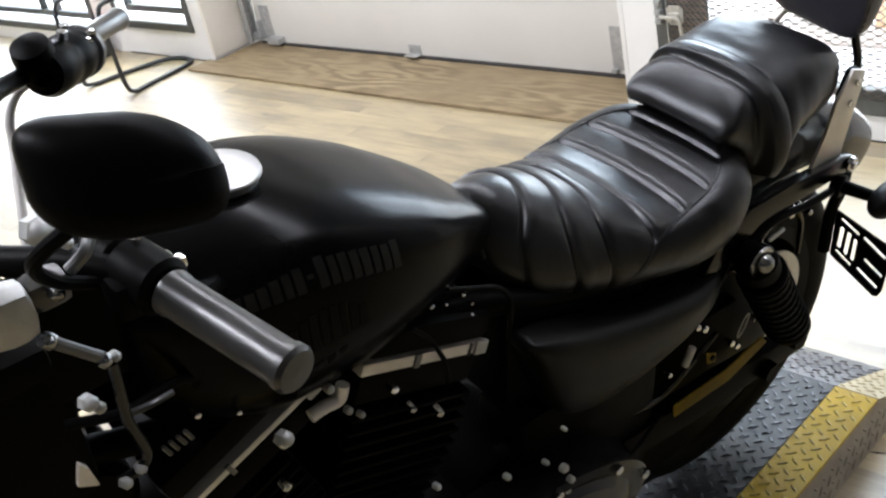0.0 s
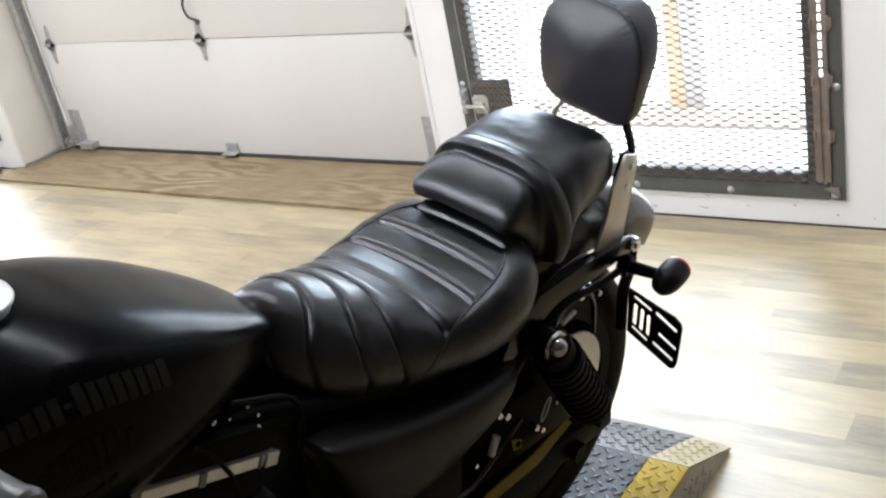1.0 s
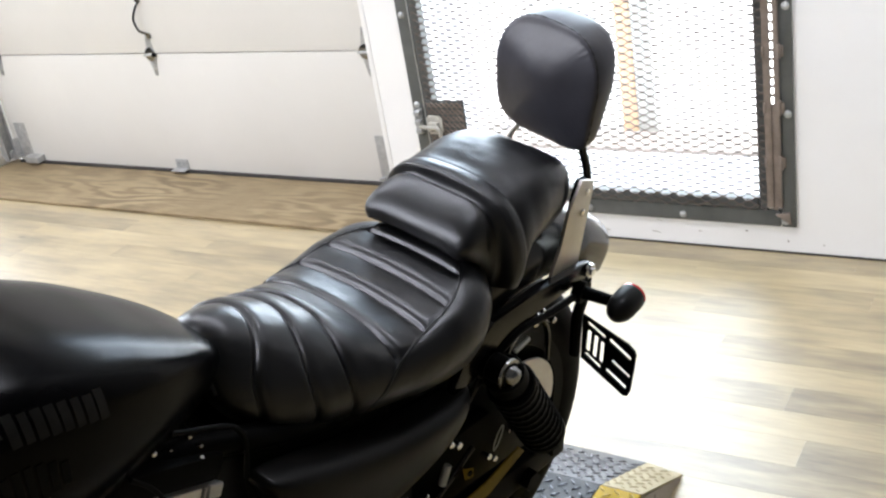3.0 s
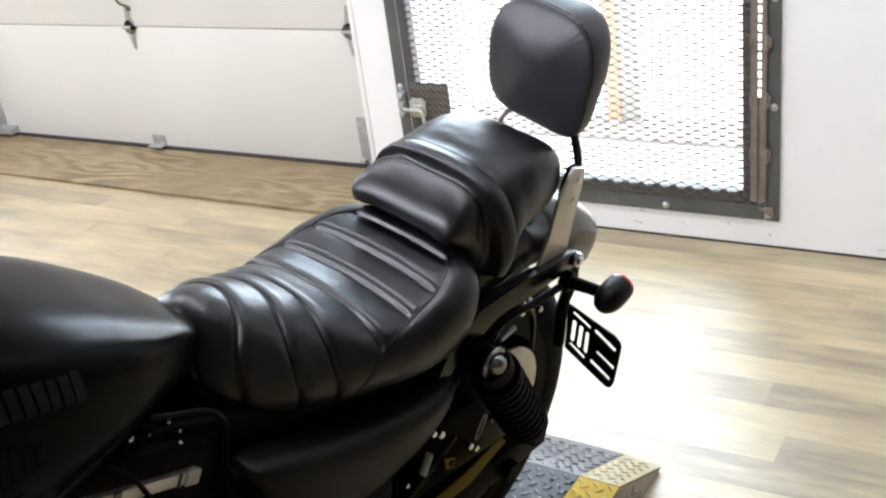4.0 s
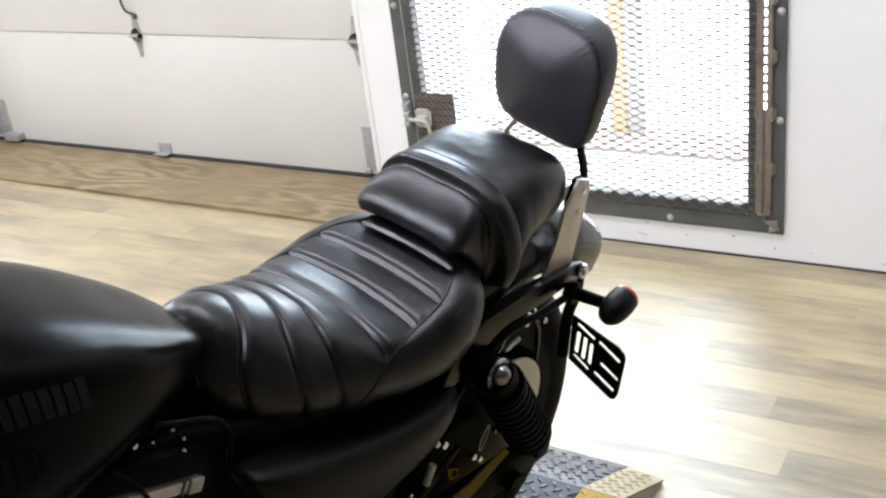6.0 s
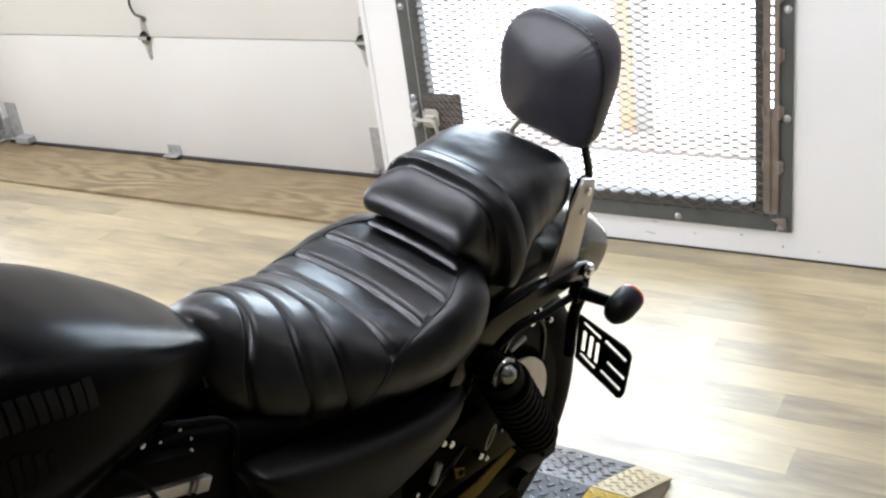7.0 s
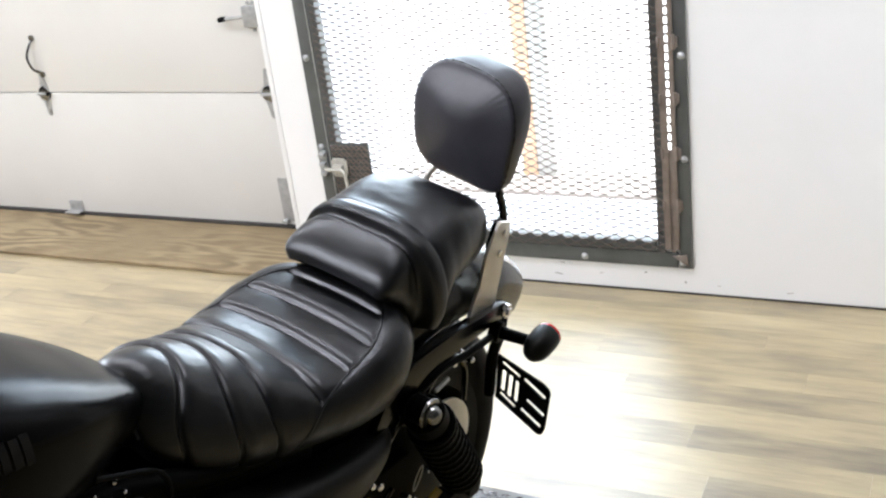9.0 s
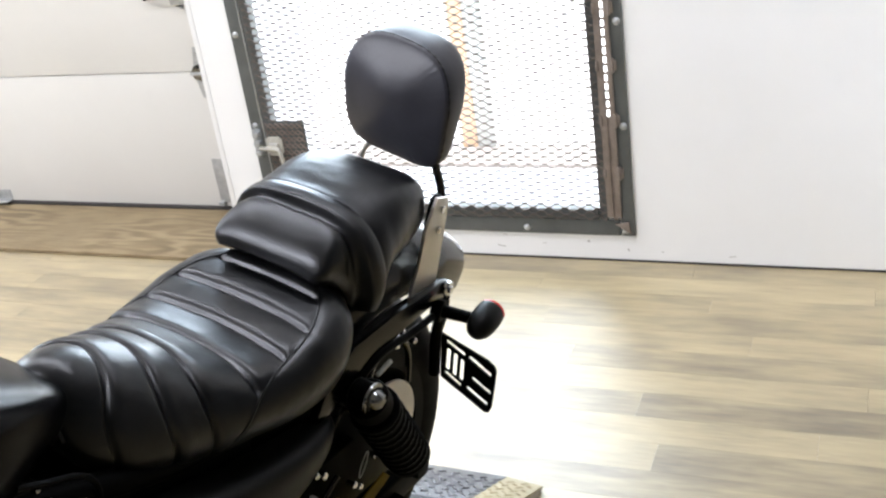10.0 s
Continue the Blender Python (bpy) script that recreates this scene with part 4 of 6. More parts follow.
# -- backrest --
def backrest():
    def outline(th):
        # shield: broad arched top, sides drawn in towards a straight foot
        s, c = math.sin(th), math.cos(th)
        k = 0.66 if s > 0 else 0.40
        x = abs(c) ** k * math.copysign(0.0925, c)
        z = abs(s) ** (0.78 if s > 0 else 0.42) * (0.083 if s > 0 else -0.099)
        return (x * (1 - 1.1 * max(0.0, -z) - 4.0 * max(0.0, z) ** 2), 0.924 + z + 0.09 * x)

    n = 144
    ths = [2 * math.pi * (k + 0.5) / n for k in range(n)]
    out = [outline(t) for t in ths]
    rows = []
    for f, u in ((0.0, 0.078), (0.25, 0.0805), (0.5, 0.0855), (0.7, 0.0895), (0.85, 0.0925), (0.94, 0.0942), (0.985, 0.0965), (1.0, 0.101), (1.005, 0.122), (1.0, 0.142), (0.985, 0.152), (0.95, 0.158), (0.88, 0.161), (0.6, 0.163), (0.0, 0.163)):
        rows.append([Vector((u + 0.002 * (1 - f), y * f, 0.924 + (z - 0.924) * f)) for y, z in out])
    # gathers where the front panel is sewn to the band
    for r, amp in zip(rows, (0, 0, 0, 0.0, 0.0003, 0.0006, 0.0005, 0.0002)):
        for k, p in enumerate(r):
            p.x += amp * math.sin(k * 1.9) * max(0.0, noise.noise(Vector((k * 0.11, 0, 2.0))) + 0.45)
    for r in rows:
        for p in r:
            if p.x > 0.108:
                p.x = 0.108 + (p.x - 0.108) * (0.30 + 0.75 * min(1.0, max(0.0, (p.z - 0.82) / 0.17)))
            p.y += 0.004
            p.z -= 0.004
            p.x += 0.06 * (p.z - 0.924) - 0.006 + 2.4 * max(0.0, p.z - 0.92) ** 2 + 2.2 * max(0.0, 0.895 - p.z) ** 2 + 0.0013 * noise.noise(p * 22)
    pad = part("backrest_pad", skin(bmesh.new(), rows, around=True), "vinyl", bike, "black vinyl backrest pad", 50, 0.0004)
    # gathered welt round the front edge
    bm = bmesh.new()
    pts = [Vector((0.0945 + 0.06 * (z - 0.93) + 2.4 * max(0.0, z - 0.926) ** 2 + 2.2 * max(0.0, 0.897 - z) ** 2, 0.004 + y * 0.982, 0.920 + (z - 0.924) * 0.982)) for y, z in out]
    pts.append(pts[0])
    tube(bm, pts, lambda t: 0.0021 + 0.0005 * math.sin(t * 260), 8, 3)
    part("welt", bm, "leather", pad, "stitched edge welt")
    # posts and side plates
    for sg in (-1, 1):
        bend = [(0.108, -0.060, 0.86), (0.105, -0.064, 0.825), (0.118, -0.068, 0.782)] if sg < 0 else [(0.130, 0.055, 0.86), (0.126, 0.060, 0.826), (0.104, 0.070, 0.803)]
        part("post", tube(bmesh.new(), bend + [(0.108, sg * 0.077, 0.750), (0.080, sg * 0.091, 0.728), (0.060, sg * 0.096, 0.712)], 0.0066 if sg < 0 else 0.0052, 12), "gloss" if sg < 0 else "sissy", bike, "black backrest post" if sg < 0 else "thin bare metal backrest post")
        bm = bmesh.new()
        y = sg * 0.109
        prism(bm, [(0.042, y, 0.811), (0.073, y, 0.799), (0.073, y, 0.782), (0.050, y, 0.660), (0.030, y, 0.648), (-0.032, y, 0.650), (0.002, y, 0.718), (0.012, y, 0.766)], (0, -sg * 0.005, 0), 0.001)
        plate = part("side_plate", bm, "sissy", bike, "brushed steel backrest side plate")
        bm = bmesh.new()
        for x, z in ((0.055, 0.787), (0.046, 0.756)):
            rod(bm, (x, y, z), (x, y + sg * 0.004, z), 0.0055, n=12, chamfer=0.001)
        part("screws", bm, "chrome", plate, "chrome screws")
        bm = bmesh.new()
        prism(bm, [(0.062, sg * 0.104, 0.806), (0.044, sg * 0.104, 0.806), (0.036, sg * 0.104, 0.776), (0.030, sg * 0.104, 0.772), (0.030, sg * 0.104, 0.760), (0.037, sg * 0.104, 0.750), (0.052, sg * 0.104, 0.750)], (0, -sg * 0.010, 0), 0.002)
        part("docking_clamp", bm, "powder", plate, "black docking clamp")


# -- fuel tank --
TU = [-1.035, -1.02, -0.985, -0.93, -0.86, -0.78, -0.70, -0.64, -0.60, -0.578]
TZ = [0.945, 0.968, 0.992, 1.006, 1.004, 0.980, 0.938, 0.897, 0.866, 0.845]
TB = [0.850, 0.825, 0.808, 0.800, 0.797, 0.797, 0.798, 0.800, 0.803, 0.812]
TW = [0.045, 0.072, 0.105, 0.130, 0.139, 0.134, 0.115, 0.091, 0.068, 0.048]
TM = [0.895, 0.893, 0.890, 0.888, 0.885, 0.878, 0.866, 0.852, 0.838, 0.828]


def tank_point(u, a):
    """a from 0 on the spine to 1 at the left lower edge."""
    zt, zb, w2, zm = (spline(TU, t, u) for t in (TZ, TB, TW, TM))
    if a < 0.62:
        f = a / 0.62 * math.pi / 2
        k = min(1.0, max(0.0, (u + 0.86) / 0.16))
        return Vector((u, -w2 * math.sin(f) ** lerp(0.66, 0.54, k), zm + (zt - zm) * math.cos(f) ** lerp(0.58, 0.46, k)))
    f = (a - 0.62) / 0.38
    return Vector((u, -w2 * (1 - 0.22 * f * f), zm - (zm - zb) * f))


def fuel_tank():
    rows = []
    for i in range(91):
        u = lerp(TU[0], TU[-1], i / 90)
        half = [tank_point(u, k / 36) for k in range(37)]
        rows.append(half[::-1] + [Vector((p.x, -p.y, p.z)) for p in half[1:]])
    bm = skin(bmesh.new(), rows, around=True, caps=True)
    tank = part("fuel_tank", bm, "satin", bike, "satin black fuel tank with a dim grey print", 50)
    # filler cap
    bm = bmesh.new()
    c, ax = Vector((-0.873, 0.0, 1.002)), Vector((0.10, 0, 1)).normalized()
    spin(bm, [(0.0, 0.0175), (0.02, 0.0173), (0.035, 0.0165), (0.0395, 0.0150), (0.0405, 0.0125), (0.040, 0.0105), (0.036, 0.009), (0.036, -0.012)], c, ax, 48)
    part("filler_cap", bm, "cap", tank, "brushed steel filler cap")

    # print on the side: plain blocks in an arc over a dim emblem shape
    def patch(bm, corners, n=5):
        rows = []
        for i in range(n):
            f = i / (n - 1)
            row = []
            for j in range(n):
                g = j / (n - 1)
                (u0, a0), (u1, a1), (u2, a2), (u3, a3) = corners
                u = lerp(lerp(u0, u1, f), lerp(u3, u2, f), g)
                a = lerp(lerp(a0, a1, f), lerp(a3, a2, f), g)
                p = tank_point(u, a)
                p.y -= 0.0009
                p.z += 0.0003
                row.append(p)
            rows.append(row)
        skin(bm, rows)

    letters = bmesh.new()
    k = 15
    for i in range(k):
        f = i / (k - 1)
        u = -0.934 + 0.168 * f
        low = spline([0.0, 0.5, 1.0], [0.487, 0.500, 0.549], f)
        high = spline([0.0, 0.5, 1.0], [0.424, 0.386, 0.425], f)
        if i == 6:
            patch(letters, [(u - 0.0035, lerp(low, high, 0.6)), (u + 0.0035, lerp(low, high, 0.6)), (u + 0.0035, lerp(low, high, 0.42)), (u - 0.0035, lerp(low, high, 0.42))], 3)
            continue
        tall = 1.12 if i in (0, 7, 14) else 1.0
        top = low + (high - low) * tall
        w2 = 0.0048 if i % 4 else 0.0042
        patch(letters, [(u - w2, low), (u + w2, low), (u + w2 + 0.0012, top), (u - w2 + 0.0012, top)], 4)
    part("print", letters, "decal", tank, "grey arc of plain blocks")
    for i in range(9):
        f = i / 8
        u, a = -0.905 + 0.088 * f, 0.600 - 0.035 * math.sin(f * 3.1)
        h = 0.030 + 0.05 * math.sin(f * math.pi)
        dim = bmesh.new()
        patch(dim, [(u - 0.0036, a + h), (u + 0.0036, a + h), (u + 0.0052, a), (u - 0.0030, a)], 4)
        part("emblem_bar", dim, "decal_dim", tank, "dim grey bar of the tank emblem")
    for u, a, w2, h in ((-0.872, 0.745, 0.0075, 0.030), (-0.857, 0.735, 0.0055, 0.034), (-0.843, 0.722, 0.0050, 0.030)):
        dim = bmesh.new()
        patch(dim, [(u - w2, a), (u + w2, a - 0.02), (u + w2 * 0.7, a + h - 0.02), (u - w2 * 0.7, a + h)], 4)
        part("emblem_bar", dim, "decal_dim", tank, "dim grey bar of the tank emblem")


# -- wheels --
def wheel(name, x, z, r, tube_r, rim_r, parent, axis=(0, 1, 0), spokes=9):
    c = Vector((x, 0, z))
    hub = part(name, bmesh.new(), "powder", parent)
    prof = [(r - tube_r + tube_r * math.cos(t), tube_r * math.sin(t)) for t in np.linspace(-2.35, 2.35, 25)]
    tyre = part("tyre", spin(bmesh.new(), prof, c, axis, 72, True), "rubber", hub, "black rubber tyre")
    bm = bmesh.new()
    spin(bm, [(rim_r + 0.012, -0.052), (rim_r + 0.012, -0.044), (rim_r - 0.004, -0.036), (rim_r - 0.022, -0.018), (rim_r - 0.022, 0.018), (rim_r - 0.004, 0.036), (rim_r + 0.012, 0.044), (rim_r + 0.012, 0.052), (rim_r - 0.012, 0.05), (rim_r - 0.03, 0.02), (rim_r - 0.03, -0.02), (rim_r - 0.012, -0.05)], c, axis, 60, True)
    part("rim", bm, "powder", hub, "black cast rim")
    a, b2 = ring_frame(Vector(axis))
    for k in range(spokes):
        t = 2 * math.pi * k / spokes
        d = a * math.cos(t) + b2 * math.sin(t)
        part("spoke", rod(bmesh.new(), c + d * 0.035, c + d * (rim_r - 0.02), 0.014, 0.010, 10), "powder", hub)
    # black disc added to close the gaps between the spokes
    part("wheel_disc", rod(bmesh.new(), c + Vector(axis) * 0.020, c + Vector(axis) * 0.030, rim_r - 0.01, n=48), "powder", hub, "black wheel web")
    part("hub", rod(bmesh.new(), c - Vector(axis) * 0.075, c + Vector(axis) * 0.075, 0.042, n=24, chamfer=0.004), "powder", hub)
    return hub


def rear_end():
    wheel("rear_wheel", AX, AZ, 0.303, 0.058, 0.208, bike)
    # brake disc with holes round its edge
    bm = bmesh.new()
    c = Vector((-0.026, -0.066, 0.376))
    n, rings = 72, [0.050, 0.066, 0.075, 0.084, 0.093, 0.105]
    for yy in (0.0, 0.005):
        vs = [[bm.verts.new(c + Vector((r * math.cos(2 * math.pi * k / n), yy, r * math.sin(2 * math.pi * k / n)))) for k in range(n)] for r in rings]
        for j, (p, q) in enumerate(zip(vs, vs[1:])):
            for k in range(n):
                if (j == 1 and k % 6 == 0) or (j == 3 and k % 6 == 3):
                    continue
                bm.faces.new((p[k], p[(k + 1) % n], q[(k + 1) % n], q[k]))
    spin(bm, [(0.105, 0.0), (0.105, -0.005)], c, (0, -1, 0), n)
    spin(bm, [(0.050, 0.0), (0.050, -0.005)], c, (0, -1, 0), n)
    part("brake_disc", bm, "machined", bike, "drilled bare metal brake disc")
    # rear fender
    rows = []
    for i in range(61):
        t = lerp(radians(45), radians(150), i / 60)
        row = []
        for k in range(25):
            f = lerp(-1, 1, k / 24)
            tail = 0.80 + 0.20 * min(1.0, (t - radians(45)) / radians(18)) ** 0.6
            y = 0.0966 * tail * math.copysign(abs(math.sin(f * math.pi / 2)) ** 0.85, f)
            dr = 0.080 * (1 - math.cos(f * math.pi / 2) ** 0.62)
            r = 0.424 - dr
            row.append(Vector((FEX + r * math.cos(t), y, FEZ + r * math.sin(t))))
        rows.append(row)
    inner = [[Vector((FEX + (p.x - FEX) * 0.985, p.y * 0.96, FEZ + (p.z - FEZ) * 0.985)) for p in r] for r in rows]
    bm = skin(bmesh.new(), rows)
    skin(bm, inner)
    skin(bm, [rows[0], inner[0]])
    for side in (0, -1):
        skin(bm, [[r[side] for r in rows], [r[side] for r in inner]])
    part("rear_fender", bm, "gloss", bike, "black rear fender", 50, 0.0001)
    for sg in (-1, 1):
        # fender strut with its round end bolt
        bm = bmesh.new()
        y = sg * 0.104
        prism(bm, [(-0.235, y, 0.645), (-0.17, y, 0.680), (-0.06, y, 0.676), (0.056, y, 0.664), (0.074, y, 0.658), (0.078, y, 0.642), (0.064, y, 0.632), (-0.06, y, 0.642), (-0.15, y, 0.632), (-0.21, y, 0.60), (-0.26, y, 0.60)], (0, sg * 0.016, 0), 0.004)
        strut = part("fender_strut", bm, "gloss", bike, "black fender strut")
        bm = bmesh.new()
        rod(bm, (0.063, sg * 0.120, 0.649), (0.063, sg * 0.128, 0.649), 0.0125, n=18, chamfer=0.002)
        rod(bm, (0.063, sg * 0.128, 0.649), (0.063, sg * 0.131, 0.649), 0.006, n=6)
        part("strut_bolt", bm, "chrome", strut, "chrome strut bolt")
        tube_pts = [(-0.20, sg * 0.118, 0.600), (-0.12, sg * 0.122, 0.632), (-0.04, sg * 0.122, 0.622), (0.03, sg * 0.118, 0.612), (0.075, sg * 0.112, 0.600)]
        part("strut_pipe", tube(bmesh.new(), tube_pts, 0.0062, 10), "powder", strut)
        # turn signal
        bm = bmesh.new()
        rod(bm, (0.052, sg * 0.115, 0.612), (0.062, sg * 0.178, 0.615), 0.011, 0.009, 14)
        rod(bm, (0.05, sg * 0.108, 0.612), (0.053, sg * 0.125, 0.612), 0.018, n=16, chamfer=0.002)
        stalk = part("turn_signal", bm, "powder", bike, "black bullet turn signal with a red lens")
        c = Vector((0.064, sg * 0.189, 0.614))
        ax = Vector((1, -sg * 0.10, 0.02)).normalized()
        bm = spin(bmesh.new(), [(0.0, -0.035), (0.009, -0.033), (0.0155, -0.027), (0.0203, -0.017), (0.0226, -0.004), (0.0230, 0.014), (0.0223, 0.026)], c, ax, 32)
        part("shell", bm, "cover", stalk)
        bm = spin(bmesh.new(), [(0.0223, 0.026), (0.0218, 0.031), (0.018, 0.035), (0.010, 0.0375), (0.0, 0.038)], c, ax, 32)
        part("lens", bm, "lens_red", stalk, "red lens")
        # shock absorber: top eye, cap, coil cover with rings
        top, low = Vector((-0.176, sg * 0.140, 0.609)), Vector((-0.030, sg * 0.140, 0.366))
        d = (low - top).normalized()
        bm = bmesh.new()
        rod(bm, top - Vector((0, sg * 0.018, 0)), top + Vector((0, sg * 0.016, 0)), 0.021, n=20, chamfer=0.003)
        rod(bm, top + d * 0.006, top + d * 0.040, 0.031, n=24, chamfer=0.004)
        rod(bm, top + d * 0.045, top + d * 0.056, 0.0375, n=24, chamfer=0.003)
        shock = part("shock_absorber", bm, "powder", bike, "black coil-over shock absorber")
        bm = bmesh.new()
        spin(bm, [(0.0, 0.031), (0.006, 0.030), (0.0115, 0.0265), (0.0145, 0.020), (0.0152, 0.0155), (0.0235, 0.0150), (0.0245, 0.0120)], top, (0, sg, 0), 20)
        part("acorn_nut", bm, "darksteel", shock, "chrome acorn nut")
        bm = bmesh.new()
        pts = []
        for k in range(150):
            t = k / 149
            ang = t * 2 * math.pi * 9
            s2 = d.cross(Vector((0, 1, 0))).normalized()
            s3 = d.cross(s2).normalized()
            pts.append(top + d * lerp(0.058, 0.222, t) + (s2 * math.cos(ang) + s3 * math.sin(ang)) * 0.0310)
        tube(bm, pts, 0.0070, 8, 1)
        rod(bm, top + d * 0.05, top + d * 0.226, 0.0352, n=24)
        rod(bm, top + d * 0.05, low, 0.016, n=16)
        part("spring", bm, "powder", shock, "black coil spring")
        bm = bmesh.new()
        rod(bm, top + d * 0.222, top + d * 0.238, 0.0370, n=24, chamfer=0.003)
        rod(bm, low - Vector((0, sg * 0.018, 0)), low + Vector((0, sg * 0.016, 0)), 0.019, n=20, chamfer=0.003)
        part("lower_eye", bm, "powder", shock)
        # swingarm
        bm = bmesh.new()
        prism(bm, [(-0.60, sg * 0.105, 0.355), (-0.60, sg * 0.105, 0.41), (-0.20, sg * 0.105, 0.375), (0.02, sg * 0.105, 0.350), (0.03, sg * 0.105, 0.30), (-0.20, sg * 0.105, 0.318)], (0, sg * 0.028, 0), 0.006)
        part("swingarm", bm, "powder", bike, "black swingarm")
        bm = rod(bmesh.new(), (AX, sg * 0.132, AZ), (AX, sg * 0.150, AZ), 0.018, n=6)
        part("axle_nut", bm, "powder", bike, "black axle nut")
    # yellow edge's reflection painted gold on the swingarm, and the black cover over the disc's front half
    bm = prism(bmesh.new(), [(-0.311, -0.135, 0.377), (-0.315, -0.135, 0.403), (-0.200, -0.135, 0.400), (-0.116, -0.135, 0.417), (-0.100, -0.135, 0.397), (-0.187, -0.135, 0.370)], (0, -0.003, 0), 0.001)
    part("swingarm_reflection", bm, "goldtag_reflection", bike, "dull gold strip painted as the yellow edge's reflection")
    bm = prism(bmesh.new(), [(-0.44, -0.086, 0.57), (-0.18, -0.086, 0.57), (-0.09, -0.086, 0.53), (-0.055, -0.086, 0.48), (-0.03, -0.086, 0.42), (-0.01, -0.086, 0.36), (-0.06, -0.086, 0.22), (-0.2, -0.086, 0.18), (-0.44, -0.086, 0.20)], (0, 0.012, 0), 0.003)
    part("belt_guard", bm, "powder", bike, "black belt guard")
    bm = bmesh.new()
    tube(bm, [(-0.62, -0.098, 0.50), (-0.35, -0.098, 0.508), (-0.16, -0.098, 0.500)], 0.012, 8, 4, 0.35)
    tube(bm, [(-0.62, -0.10, 0.27), (-0.42, -0.095, 0.22), (-0.30, -0.095, 0.20)], 0.012, 8, 4, 0.35)
    part("drive_belt", bm, "rubber", bike, "black drive belt")
    # plate bracket with slots, hung from the strut on the left
    bk = part("plate_bracket", tube(bmesh.new(), [(0.085, -0.105, 0.615), (0.11, -0.09, 0.56), (0.125, -0.073, 0.50), (0.128, -0.073, 0.42)], 0.010, 10), "powder", bike, "black slotted number plate bracket")
    bm = bmesh.new()
    loops = [[(-0.060, 0.502), (-0.152, 0.484), (-0.164, 0.477), (-0.168, 0.468), (-0.166, 0.392), (-0.162, 0.380), (-0.154, 0.376), (-0.064, 0.412)]]
    for ya, za, yb, zb, h in ((-0.117, 0.476, -0.158, 0.458, 0.0045), (-0.126, 0.436, -0.160, 0.421, 0.0042), (-0.117, 0.412, -0.156, 0.395, 0.0045), (-0.072, 0.490, -0.106, 0.477, 0.0040), (-0.073, 0.425, -0.103, 0.411, 0.0040), (-0.076, 0.474, -0.076, 0.433, 0.0046), (-0.090, 0.470, -0.090, 0.427, 0.0046), (-0.103, 0.464, -0.104, 0.423, 0.0042)):
        d = Vector((yb - ya, zb - za)).normalized()
        nr = Vector((-d.y, d.x)) * h
        a, b2 = Vector((ya, za)), Vector((yb, zb))
        loops.append([a + nr, a - d * h * 0.6, a - nr, b2 - nr, b2 + d * h * 0.6, b2 + nr])
    edges = []
    for lp in loops:
        vs = [bm.verts.new((0.142, p[0] - 0.016, p[1] - 0.003)) for p in lp]
        edges += [bm.edges.new((vs[k], vs[(k + 1) % len(vs)])) for k in range(len(vs))]
    bmesh.ops.triangle_fill(bm, use_beauty=True, edges=edges, normal=(1, 0, 0))
    bmesh.ops.solidify(bm, geom=bm.faces[:], thickness=0.004)
    part("slotted_plate", bm, "powder", bk, "black slotted plate")


# -- side cover --
def side_cover():
    xs = [-0.598, -0.592, -0.585, -0.567, -0.547, -0.526, -0.478, -0.401, -0.311, -0.245, -0.225]
    top = [0.696, 0.701, 0.701, 0.697, 0.691, 0.683, 0.664, 0.638, 0.615, 0.601, 0.597]
    low = [0.688, 0.676, 0.655, 0.600, 0.552, 0.527, 0.505, 0.503, 0.520, 0.545, 0.556]
    for sg in (-1, 1):
        rows = []
        for i in range(49):
            x = lerp(xs[0], xs[-1], (1 - math.cos(math.pi * i / 48)) / 2)
            t, b2 = spline(xs, top, x), spline(xs, low, x)
            row = []
            for k in range(33):
                f = (1 - math.cos(math.pi * k / 32)) / 2
                z = lerp(t, b2, f)
                s = (x - xs[0]) / (xs[-1] - xs[0])
                out = 0.118 + 0.040 * max(0.0, 1 - abs(2 * f ** 0.72 - 1) ** 2.8 - abs(2 * s ** 0.8 - 1) ** 4 * (1 - abs(2 * f ** 0.72 - 1) ** 2.8)) ** 0.55 * (1 - 0.25 * f)
                row.append(Vector((x, sg * out, z)))
            rows.append(row)
        bm = skin(bmesh.new(), rows)
        skin(bm, [[Vector((p.x, sg * 0.10, p.z)) for p in r] for r in rows])
        for idx in (0, -1):
            skin(bm, [[r[idx] for r in rows], [Vector((r[idx].x, sg * 0.10, r[idx].z)) for r in rows]])
        for r in (rows[0], rows[-1]):
            skin(bm, [r, [Vector((p.x, sg * 0.10, p.z)) for p in r]])
        part("side_cover", bm, "cover", bike, "black textured side cover", 45, 0.0002)


